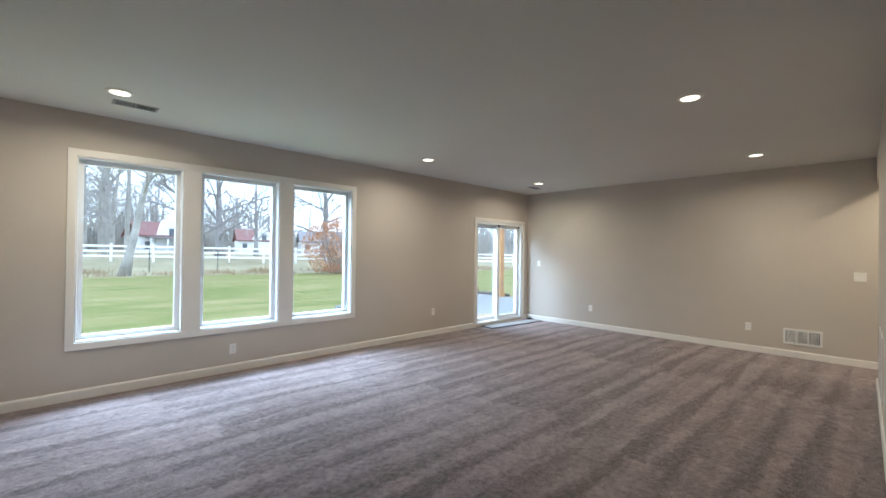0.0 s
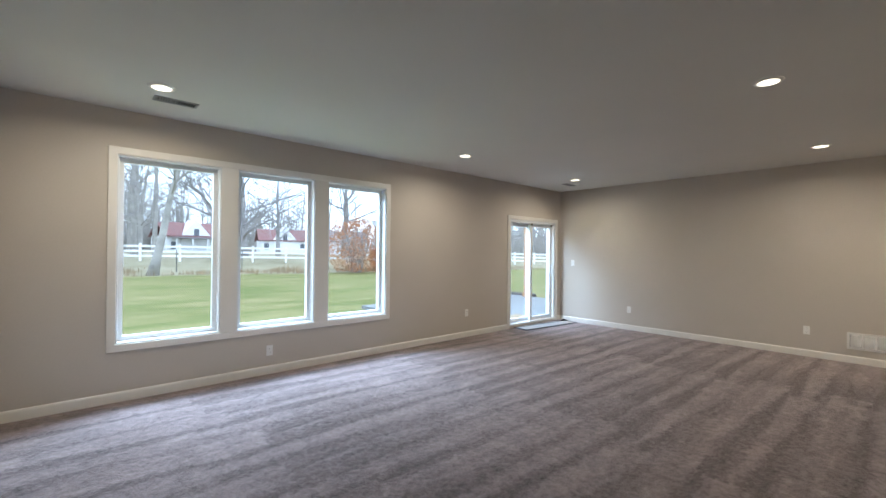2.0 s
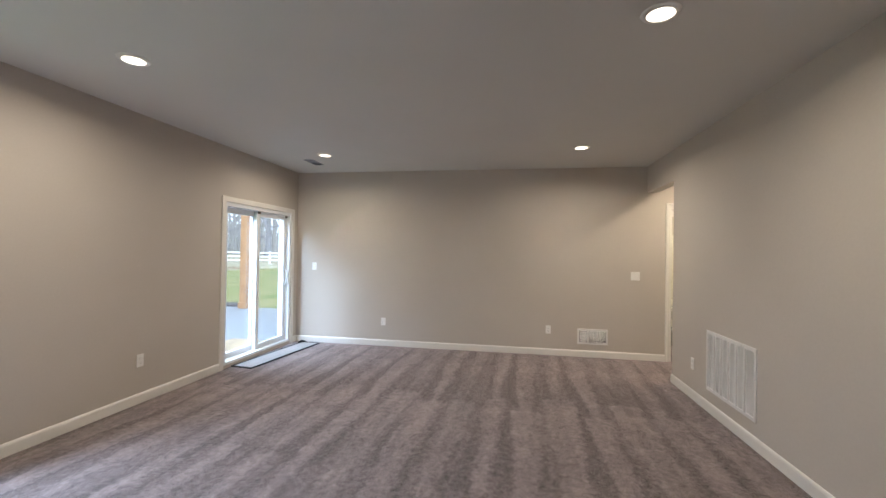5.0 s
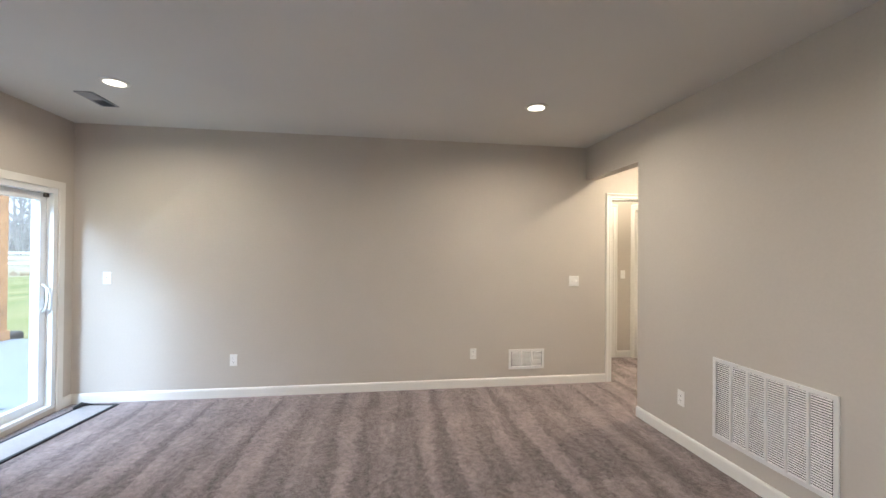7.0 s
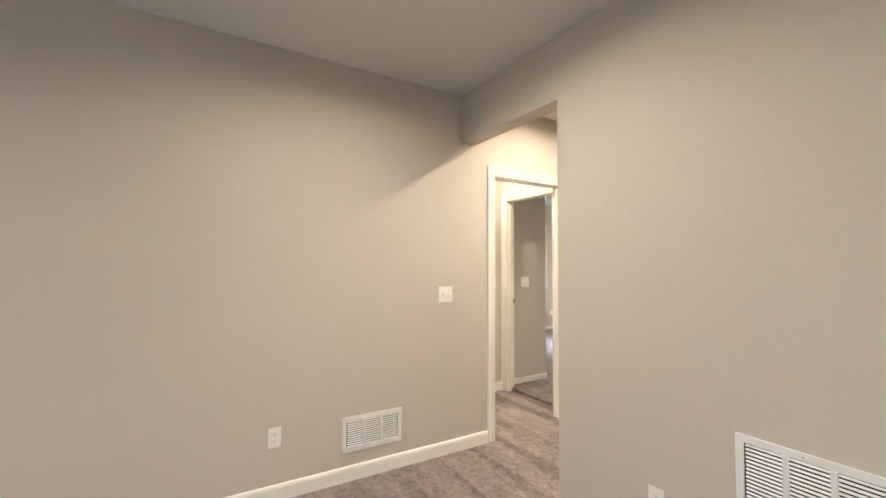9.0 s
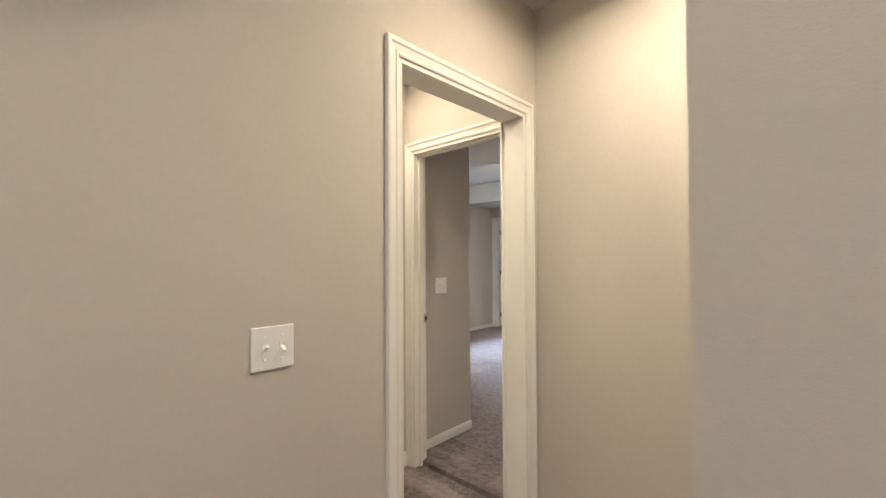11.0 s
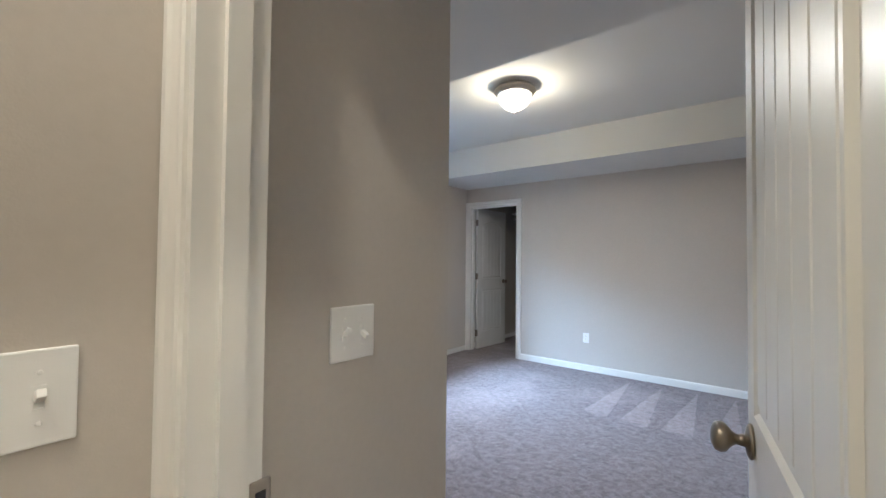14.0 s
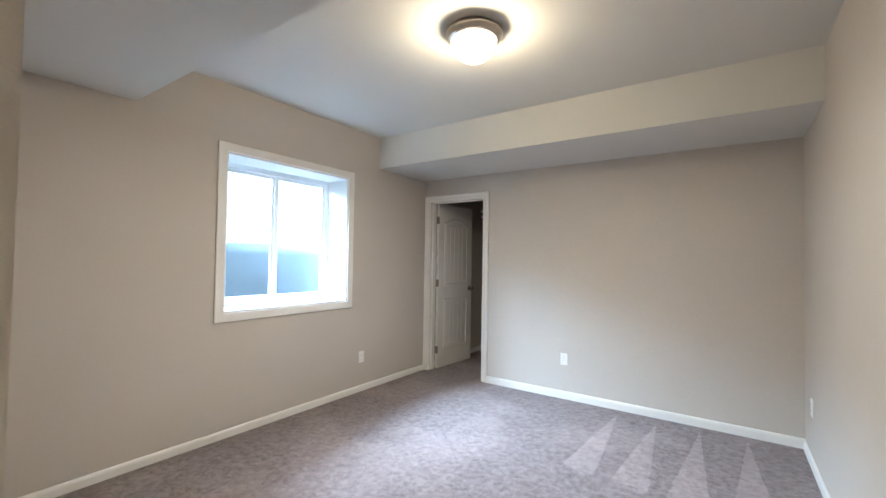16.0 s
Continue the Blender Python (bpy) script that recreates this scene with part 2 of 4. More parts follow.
VENT_GREY = mat("grey_enamel_steel", (0.30, 0.30, 0.30), 0.5, var=0.04, scale=9)
NICKEL = mat("brushed_nickel", (0.52, 0.47, 0.41), 0.28, 1.0, var=0.08, scale=20)
BRONZE = mat("antique_nickel", (0.30, 0.26, 0.21), 0.35, 1.0, var=0.1, scale=20)
PORCELAIN = mat("white_porcelain", (0.82, 0.80, 0.74), 0.12, var=0.01)
ACRYLIC = mat("white_acrylic", (0.80, 0.77, 0.68), 0.2, var=0.015)
VANITY_WOOD = mat("espresso_wood", (0.045, 0.03, 0.024), 0.45, var=0.25, scale=8)
STONE_TOP = mat("dark_counter", (0.06, 0.05, 0.045), 0.3, var=0.2, scale=30)
TILE = mat("slate_grey_tile", (0.075, 0.072, 0.068), 0.45, var=0.18, scale=5, fine=0.12, fine_scale=60, bump=0.15, bump_scale=40, by_object=0.18)
GROUT = mat("tile_grout", (0.16, 0.15, 0.14), 0.9, var=0.1)
LENS = mat("lit_lamp_lens", (0.9, 0.85, 0.75), 0.4, emit=(1.0, 0.80, 0.55), power=3.2)
BOWL = mat("lit_frosted_glass", (0.9, 0.86, 0.78), 0.3, emit=(1.0, 0.82, 0.56), power=2.6)
GLASS = glass_material("window_glass")
CONCRETE = mat("patio_concrete", (0.18, 0.185, 0.19), 0.9, var=0.08, scale=1.2, fine=0.06, fine_scale=40)
MULCH = mat("dark_mulch", (0.055, 0.045, 0.04), 0.95, var=0.4, scale=14)
CEDAR = mat("cedar_post_wood", (0.40, 0.215, 0.095), 0.7, var=0.2, scale=3, fine=0.15, fine_scale=30)
# bark greys with the haze of distance mixed into the base colour
HAZY_BARK = mat("hazy_grey_bark", (0.29, 0.275, 0.275), 0.95, var=0.3, scale=3, fine=0.2, fine_scale=18)
PALE_HAZY_BARK = mat("pale_hazy_bark", (0.34, 0.32, 0.295), 0.95, var=0.25, scale=2)
RUST_LEAF = mat("rust_leaf", (0.46, 0.22, 0.10), 0.8, var=0.4, scale=6)
DRY_REED = mat("dry_brush", (0.30, 0.22, 0.13), 0.9, var=0.35, scale=4)
FENCE_WHITE = mat("white_fence_board", (0.80, 0.80, 0.80), 0.6, var=0.05)
STAKE = mat("dark_metal_stake", (0.10, 0.10, 0.09), 0.6, var=0.1)
SIDING = mat("white_siding", (0.72, 0.73, 0.75), 0.7, var=0.04)
ROOF_RED = mat("red_roof", (0.19, 0.095, 0.09), 0.85, var=0.15)
ROOF_GREY = mat("grey_roof", (0.20, 0.19, 0.20), 0.85, var=0.15)
DARK_PANE = mat("dark_window_pane", (0.10, 0.11, 0.13), 0.2)
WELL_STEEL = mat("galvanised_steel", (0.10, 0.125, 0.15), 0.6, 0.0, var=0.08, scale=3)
RUBBER = mat("black_binding", (0.015, 0.015, 0.017), 0.8, var=0.1)
MAT_PILE = mat("mat_pile", (0.33, 0.315, 0.31), 0.95, var=0.06, scale=5, fine=0.2, fine_scale=160, bump=0.5, bump_scale=160)
CARPET = carpet_material()
GROUND = ground_material()


# ---- mesh helpers ----
def box(bm, x0, x1, y0, y1, z0, z1):
    v = [bm.verts.new(p) for p in ((x0, y0, z0), (x1, y0, z0), (x1, y1, z0), (x0, y1, z0), (x0, y0, z1), (x1, y0, z1), (x1, y1, z1), (x0, y1, z1))]
    for f in ((3, 2, 1, 0), (4, 5, 6, 7), (0, 1, 5, 4), (1, 2, 6, 5), (2, 3, 7, 6), (3, 0, 4, 7)):
        bm.faces.new([v[i] for i in f])
    return bm


def boxed(*b, bevel=0.0, seg=2):
    bm = box(bmesh.new(), *b)
    if bevel:
        bmesh.ops.bevel(bm, geom=bm.edges[:], offset=bevel, segments=seg, affect='EDGES', profile=0.6)
    return bm


def lathe(profile, seg=24, m=None):
    """A turned shape from (radius, height) pairs."""
    bm = bmesh.new()
    rings = []
    for r, h in profile:
        if r < 1e-5:
            rings.append([bm.verts.new((0, 0, h))])
        else:
            rings.append([bm.verts.new((r * math.cos(2 * math.pi * i / seg), r * math.sin(2 * math.pi * i / seg), h)) for i in range(seg)])
    for a, b in zip(rings, rings[1:]):
        for i in range(seg):
            j = (i + 1) % seg
            q = [a[i % len(a)], a[j % len(a)], b[j % len(b)], b[i % len(b)]]
            q = list(dict.fromkeys(q))
            if len(q) > 2:
                bm.faces.new(q)
    if m is not None:
        bm.transform(m)
    bmesh.ops.recalc_face_normals(bm, faces=bm.faces[:])
    return bm


def tube(bm, points, radii, seg=8):
    """A bent, tapering round bar through the points."""
    rings = []
    for i, p in enumerate(points):
        a, b = Vector(points[max(i - 1, 0)]), Vector(points[min(i + 1, len(points) - 1)])
        d = (b - a).normalized()
        side = d.cross(Vector((0.31, 0.17, 0.93) if abs(d.z) < 0.9 else (1, 0.1, 0))).normalized()
        up = d.cross(side)
        rings.append([bm.verts.new(Vector(p) + radii[i] * (math.cos(2 * math.pi * k / seg) * side + math.sin(2 * math.pi * k / seg) * up)) for k in range(seg)])
    for a, b in zip(rings, rings[1:]):
        for k in range(seg):
            bm.faces.new((a[k], a[(k + 1) % seg], b[(k + 1) % seg], b[k]))
    bm.faces.new(rings[0][::-1]), bm.faces.new(rings[-1])
    return bm


def mesh_of(name, bm, material, smooth=False):
    bmesh.ops.recalc_face_normals(bm, faces=bm.faces[:])
    me = bpy.data.meshes.new(name)
    bm.to_mesh(me)
    bm.free()
    me.materials.append(material)
    if smooth:
        for p in me.polygons:
            p.use_smooth = True
    return me


def part(name, bm, material, parent=None, label="", smooth=False):
    ob = new(name, mesh_of(name, bm, material, smooth))
    ob.parent = parent
    if label:
        ob["label"] = label
    return ob


def thing(name, m, label, category, group=""):
    ob = new(name)
    ob.empty_display_size = 0.05
    ob.matrix_world = m
    return tagged(ob, label, category, group)


def structure(name, bm, material, label, category, smooth=False):
    return tagged(part(name, bm, material, None, "", smooth), label, category, "", "structure")


def slab_with_holes(axis, c0, c1, s0, s1, z0, z1, holes=()):
    """A wall from c0 to c1 across, s0 to s1 along, with openings (s0, s1, z0, z1)."""
    bm = bmesh.new()
    ss = sorted({s0, s1, *[h[0] for h in holes], *[h[1] for h in holes]})
    for a, b in zip(ss, ss[1:]):
        mid = (a + b) / 2
        cut = sorted((h[2], h[3]) for h in holes if h[0] < mid < h[1])
        z = z0
        for lo, hi in cut + [(z1, z1)]:
            if lo > z + 1e-6:
                box(bm, *((c0, c1, a, b) if axis == 'x' else (a, b, c0, c1)), z, lo)
            z = max(z, hi)
    return bm


def moulding(profile, a, b, z0, z1, to_world, closed=False):
    """A mitred moulding round an opening: profile of (outward, proud) pairs."""
    bm = bmesh.new()
    loops = []
    for u, v in profile:
        pts = [(a - u, z0 - (u if closed else 0)), (a - u, z1 + u), (b + u, z1 + u), (b + u, z0 - (u if closed else 0))]
        loops.append([bm.verts.new(to_world(s, z, v)) for s, z in pts])
    steps = 4 if closed else 3
    for p, q in zip(loops, loops[1:] + loops[:1]):
        for i in range(steps):
            j = (i + 1) % 4
            bm.faces.new((p[i], p[j], q[j], q[i]))
    if not closed:
        bm.faces.new([p[0] for p in loops]), bm.faces.new([p[3] for p in loops][::-1])
    return bm


COLONIAL = [(0.0, 0.0), (0.0, 0.008), (0.006, 0.011), (0.014, 0.011), (0.018, 0.008), (0.036, 0.012), (0.042, 0.017), (0.053, 0.018), (0.058, 0.015), (0.058, 0.0)]
FLAT = [(0.0, 0.0), (0.0, 0.012), (0.003, 0.015), (0.062, 0.016), (0.066, 0.013), (0.066, 0.0)]


def baseboard(points, name="baseboard", lift=0.0):
    """A skirting board with an eased top along wall points (x, y); the room lies to the left of the way."""
    prof = [(0.0, FLOOR), (0.014, FLOOR), (0.014, 0.032), (0.011, 0.043), (0.006, 0.050), (0.0, 0.052)]
    bm = bmesh.new()
    for (x0, y0), (x1, y1) in zip(points, points[1:]):
        d = Vector((x1 - x0, y1 - y0)).normalized()
        nrm = Vector((-d.y, d.x))
        a = [bm.verts.new((x0 + nrm.x * u, y0 + nrm.y * u, z + lift)) for u, z in prof]
        b = [bm.verts.new((x1 + nrm.x * u, y1 + nrm.y * u, z + lift)) for u, z in prof]
        for i in range(len(prof)):
            j = (i + 1) % len(prof)
            bm.faces.new((a[i], a[j], b[j], b[i]))
        bm.faces.new(a), bm.faces.new(b[::-1])
    return structure(name, bm, TRIM, "white painted wooden baseboard along the wall", "baseboard")

# ---- structure: family room ----
XF, YW, YR = 7.95, 4.90, -0.245          # end wall, window wall, long inner wall
WINDOWS = [(0.735, 1.585), (1.745, 2.605), (2.775, 3.628)]
WZ0, WZ1 = 0.478, 2.195
PX0, PX1, PZ1 = 6.30, 7.765, 1.945       # patio door opening
WALL_OUT = 0.15

structure("wall_north", slab_with_holes('y', YW, YW + WALL_OUT, -0.15, 13.0, -0.4, 2.9,
          [(a, b, WZ0, WZ1) for a, b in WINDOWS] + [(PX0, PX1, 0.0, PZ1)]), PAINT, "greige painted wall with three tall windows and a patio door", "wall")
structure("wall_west", boxed(-0.15, 0.0, -1.7, YW, FLOOR, 2.9), PAINT, "greige painted wall at the start of the room", "wall")
D1 = (-1.360, -0.545)                     # doorway from the hall
DH = 2.04
structure("wall_east", slab_with_holes('x', XF, XF + 0.12, -1.46, YW, FLOOR, 2.9, [(D1[0], D1[1], FLOOR, DH)]), PAINT,
          "greige painted end wall with a cased doorway", "wall")
structure("wall_south", slab_with_holes('y', YR - 0.12, YR, 1.25, XF, FLOOR, 2.9, [(7.0, XF, FLOOR, 2.24)]), PAINT,
          "greige painted wall with a plain drywall opening to a hall", "wall")
structure("wall_alcove", slab_with_holes('x', 1.25, 1.37, -1.7, YR - 0.12, FLOOR, 2.9), PAINT, "plain greige wall", "wall")
structure("wall_alcove_back", boxed(0.0, 1.25, -1.82, -1.7, FLOOR, 2.9), PAINT, "plain greige wall", "wall")
structure("ceiling_main", boxed(-0.15, XF, YR, YW, CEIL, CEIL + 0.1), CEILING_PAINT, "flat off-white painted ceiling", "ceiling")
structure("ceiling_alcove", boxed(-0.15, 1.25, -1.82, YR, CEIL, CEIL + 0.1), CEILING_PAINT, "flat off-white painted ceiling", "ceiling")
structure("floor_main", boxed(-0.15, 8.07, -1.82, YW, -0.15, FLOOR), CARPET, "taupe cut-pile carpet with vacuum lanes", "floor")

# ---- structure: hall and vestibule ----
YB = -1.46                                # hall back wall and bedroom door wall
BD = (8.135, 8.885)                       # bedroom doorway
XB = 8.945                                # bathroom door wall
BATH = (-1.18, -0.44)
structure("wall_hall_back", slab_with_holes('y', YB - 0.102, YB, 5.4, XB + 0.115, FLOOR, 2.9, [(BD[0], BD[1], FLOOR, DH)]), PAINT,
          "greige painted wall with the bedroom doorway", "wall")
structure("wall_hall_end", boxed(5.28, 5.4, YB, YR - 0.12, FLOOR, 2.9), PAINT, "plain greige wall", "wall")
structure("ceiling_hall", boxed(5.28, XF, YB, YR - 0.12, CEIL, CEIL + 0.1), CEILING_PAINT, "flat off-white painted ceiling", "ceiling")
structure("wall_bath_door", slab_with_holes('x', XB, XB + 0.115, YB, -0.28, FLOOR, 2.9, [(BATH[0], BATH[1], FLOOR, DH)]), PAINT,
          "greige painted wall with the bathroom doorway", "wall")
structure("wall_vestibule", boxed(XF + 0.12, XB + 0.115, -0.28, -0.17, FLOOR, 2.9), PAINT, "plain greige wall", "wall")
structure("ceiling_vestibule", boxed(XF + 0.12, XB, YB, -0.28, CEIL, CEIL + 0.1), CEILING_PAINT, "flat off-white painted ceiling", "ceiling")
structure("floor_vestibule", boxed(8.07, XB + 0.06, YB - 0.06, -0.17, -0.15, FLOOR), CARPET, "taupe cut-pile carpet", "floor")

# ---- structure: bathroom ----
BX0, BX1, BY0, BY1 = XB + 0.115, 11.37, -1.99, -0.36
structure("wall_bath_north", boxed(XB + 0.115, 11.49, BY1, BY1 + 0.12, FLOOR, 2.9), PAINT, "painted bathroom wall", "wall")
structure("wall_bath_east", boxed(BX1, 11.49, BY0, BY1, FLOOR, 2.9), PAINT, "painted bathroom wall behind the tub", "wall")
structure("ceiling_bath", boxed(BX0, BX1, BY0, BY1, CEIL, CEIL + 0.1), CEILING_PAINT, "painted bathroom ceiling", "ceiling")
structure("floor_bath", boxed(XB + 0.06, BX1, BY0, BY1, -0.15, -0.006), GROUT, "dark grey tiled bathroom floor with thin grout lines", "floor")

# ---- structure: bedroom ----
RX0, RX1, RY0, RY1, RC = 8.155, 11.68, -6.11, -2.144, 2.62
EW = 8.962                                # short wall inside the bedroom door
BW = (-4.852, -3.660, 0.912, 2.115)       # bedroom window opening
CD = (10.855, 11.62)                      # closet doorway
structure("wall_bed_entry", boxed(EW, XB + 0.115, RY1, YB - 0.102, FLOOR, 2.9), PAINT, "short greige wall inside the bedroom door", "wall")
structure("wall_bed_north", boxed(XB + 0.115, RX1 + 0.35, RY1, BY0, FLOOR, 2.9), PAINT, "greige painted bedroom wall", "wall")
structure("wall_bed_west", boxed(RX0 - 0.12, RX0, -7.9, YB - 0.102, FLOOR, 2.9), PAINT, "greige painted bedroom wall", "wall")
structure("wall_bed_east", slab_with_holes('x', RX1, RX1 + 0.35, -7.9, RY1, -0.4, 2.9, [BW]), PAINT, "greige painted bedroom wall with a deep window", "wall")
structure("wall_bed_south", slab_with_holes('y', RY0 - 0.115, RY0, RX0, RX1, FLOOR, 2.9, [(CD[0], CD[1], FLOOR, DH)]), PAINT,
          "greige painted bedroom wall with the closet doorway", "wall")
structure("wall_closet_back", boxed(9.7, RX1, -7.9, -7.78, FLOOR, 2.9), PAINT, "plain closet wall", "wall")
structure("wall_closet_side", boxed(9.58, 9.7, -7.9, RY0 - 0.115, FLOOR, 2.9), PAINT, "plain closet wall", "wall")
structure("ceiling_closet", boxed(9.7, RX1, -7.78, RY0 - 0.115, 2.45, 2.55), CEILING_PAINT, "closet ceiling", "ceiling")
structure("ceiling_bed", boxed(RX0, RX1, -5.28, -3.08, RC, RC + 0.1), CEILING_PAINT, "flat off-white bedroom ceiling", "ceiling")
bm = boxed(RX0, EW, RY1, YB - 0.102, 2.30, 2.9)
box(bm, RX0, RX1, -3.08, RY1, 2.30, 2.9)
structure("ceiling_soffit_near", bm, CEILING_PAINT, "dropped drywall soffit over the bedroom entry", "soffit")
structure("ceiling_soffit_far", boxed(RX0, RX1, RY0, -5.28, 2.292, 2.9), CEILING_PAINT, "dropped drywall soffit along the closet wall", "soffit")
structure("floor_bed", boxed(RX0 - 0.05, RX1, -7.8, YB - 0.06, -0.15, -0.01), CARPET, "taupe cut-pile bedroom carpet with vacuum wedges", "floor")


# ---- trim ----
def facing(axis, c, sign):
    """Maps (along, up, proud) onto the wall plane axis = c, proud towards sign."""
    if axis == 'y':
        return lambda s, z, v: (s, c + sign * v, z)
    return lambda s, z, v: (c + sign * v, s, z)


def casing(name, axis, c, sign, a, b, z0, z1, profile=COLONIAL, closed=False, label="white painted moulded door casing"):
    return structure(name, moulding(profile, a, b, z0, z1, facing(axis, c, sign), closed), TRIM, label, "casing")


def door_jamb(name, axis, c0, c1, a, b, z1, t=0.018, stop=True):
    """The lining of a doorway with its stop."""
    bm = bmesh.new()
    mid = (c0 + c1) / 2
    for s0, s1 in ((a, a + t), (b - t, b)):
        box(bm, *((c0 - 0.002, c1 + 0.002, s0, s1) if axis == 'x' else (s0, s1, c0 - 0.002, c1 + 0.002)), FLOOR, z1)
    box(bm, *((c0 - 0.002, c1 + 0.002, a + t, b - t) if axis == 'x' else (a + t, b - t, c0 - 0.002, c1 + 0.002)), z1 - t, z1)
    if not stop:
        return structure(name, bm, TRIM, "white painted plain jamb of the cased opening", "door jamb")
    for s0, s1 in ((a + t, a + t + 0.011), (b - t - 0.011, b - t)):
        box(bm, *((mid - 0.02, mid + 0.015, s0, s1) if axis == 'x' else (s0, s1, mid - 0.02, mid + 0.015)), FLOOR, z1 - t)
    box(bm, *((mid - 0.02, mid + 0.015, a + t + 0.011, b - t - 0.011) if axis == 'x' else (a + t + 0.011, b - t - 0.011, mid - 0.02, mid + 0.015)), z1 - t - 0.011, z1 - t)
    return structure(name, bm, TRIM, "white painted door jamb with stop", "door jamb")


IN = 0.003
casing("trim_hall_door", 'x', XF, -1, D1[0], D1[1], FLOOR, DH)
casing("trim_hall_door_back", 'x', XF + 0.12, 1, D1[0] + 0.03, D1[1], FLOOR, DH)
door_jamb("jamb_hall_door", 'x', XF, XF + 0.12, D1[0], D1[1], DH, 0.018, False)
casing("trim_bed_door", 'y', YB, 1, BD[0], BD[1], FLOOR, DH)
door_jamb("jamb_bed_door", 'y', YB - 0.102, YB, BD[0], BD[1], DH)
casing("trim_bath_door", 'x', XB, -1, BATH[0], BATH[1], FLOOR, DH)
door_jamb("jamb_bath_door", 'x', XB, XB + 0.115, BATH[0], BATH[1], DH)
casing("trim_closet_door", 'y', RY0, 1, CD[0], CD[1], FLOOR, DH)
door_jamb("jamb_closet_door", 'y', RY0 - 0.115, RY0, CD[0], CD[1], DH)
casing("trim_patio_door", 'y', YW, -1, PX0, PX1, FLOOR, PZ1, FLAT, label="white painted flat casing round the patio door")
casing("trim_bed_window", 'x', RX1, -1, BW[0], BW[1], BW[2], BW[3], FLAT, True, "white painted picture-frame window casing")
# one casing frame round the three windows, with two wide mullion boards
bm = moulding(FLAT, WINDOWS[0][0], WINDOWS[2][1], WZ0, WZ1, facing('y', YW, -1), True)
for (a0, a1), (b0, b1) in zip(WINDOWS, WINDOWS[1:]):
    box(bm, a1, b0, YW - 0.014, YW - 0.001, WZ0, WZ1)
structure("trim_windows", bm, TRIM, "white painted casing framing three windows together", "casing")

baseboard([(7.95, YW), (PX1 + 0.066, YW)][::1])
baseboard([(PX0 - 0.066, YW), (0, YW), (0, YR - 0.5)])
baseboard([(XF, D1[1] + 0.058), (XF, YW)])
baseboard([(1.25, YR), (7.0, YR), (7.0, YR - 0.12)])
baseboard([(7.0, YR - 0.12), (5.4, YR - 0.12)][::1])
baseboard([(5.4, YB), (XF, YB)])
baseboard([(XB, BATH[0] - 0.058), (XB, YB)][::-1])
baseboard([(EW, RY1), (EW, YB - 0.102)])
baseboard([(RX1, RY1), (EW, RY1)])
baseboard([(RX1, RY0), (RX1, RY1)])
baseboard([(RX0, RY0), (CD[0] - 0.058, RY0)], lift=0.012)
baseboard([(RX0, YB - 0.7), (RX0, RY0)])
baseboard([(9.7, -7.78), (RX1, -7.78), (RX1, RY0 - 0.115)])


# ---- windows ----
def window_unit(name, axis, c, s0, s1, z0, z1, panes, label, deep, outward=1):
    """A vinyl window at depth c behind the wall face, with its lining boards, frame, sashes and panes."""
    face = c
    root = tagged(new(name), label, "window", "", "structure")
    put = (lambda a, b, d0, d1, lo, hi: boxed(*((a, b, min(d0, d1), max(d0, d1)) if axis == 'y' else (min(d0, d1), max(d0, d1), a, b)), lo, hi, bevel=0.003, seg=1))
    d = face + deep
    # lining
    t = 0.014
    part("window_jamb", put(s0, s0 + t, face - 0.001, d + 0.06, z0 + t, z1 - t), VINYL, root)
    part("window_jamb", put(s1 - t, s1, face - 0.001, d + 0.06, z0 + t, z1 - t), VINYL, root)
    part("window_head", put(s0, s1, face - 0.001, d + 0.06, z1 - t, z1), VINYL, root)
    part("window_sill", put(s0, s1, face - 0.001, d + 0.06, z0, z0 + t), VINYL, root)
    f = 0.042
    a0, a1, b0, b1 = s0 + t, s1 - t, z0 + t, z1 - t
    frame_bm = bmesh.new()
    for q in ((a0, a0 + f, b0, b1), (a1 - f, a1, b0, b1), (a0 + f, a1 - f, b0, b0 + f), (a0 + f, a1 - f, b1 - f, b1)):
        box(frame_bm, *((q[0], q[1], d, d + 0.055) if axis == 'y' else (d, d + 0.055, q[0], q[1])), q[2], q[3])
    part("window_frame", frame_bm, VINYL, root)
    n = panes
    w = (a1 - a0 - 2 * f) / n
    for k in range(n):
        p0 = a0 + f + k * w
        p1 = p0 + w
        if n > 1:
            g = 0.028
            off = 0.012 if k == 0 else 0.032
            sash = bmesh.new()
            for q in ((p0 - 0.008, p0 + g, b0 + f, b1 - f), (p1 - g, p1 + 0.008, b0 + f, b1 - f), (p0 + g, p1 - g, b0 + f, b0 + f + g), (p0 + g, p1 - g, b1 - f - g, b1 - f)):
                box(sash, *((q[0], q[1], d + off, d + off + 0.018) if axis == 'y' else (d + off, d + off + 0.018, q[0], q[1])), q[2], q[3])
            part("sash", sash, VINYL, root)
            pane = put(p0 + g, p1 - g, d + off + 0.006, d + off + 0.012, b0 + f + g, b1 - f - g)
        else:
            pane = put(p0, p1, d + 0.024, d + 0.03, b0 + f, b1 - f)
        ob = part("pane", pane, GLASS, root)
        ob.visible_shadow = False
    return root


for k, (a, b) in enumerate(WINDOWS):
    window_unit("window_%d" % (k + 1), 'y', YW, a, b, WZ0, WZ1, 1, "tall fixed white vinyl picture window", 0.085)
window_unit("window_4", 'x', RX1, BW[0], BW[1], BW[2], BW[3], 2, "deep-set white vinyl sliding egress window", 0.28)


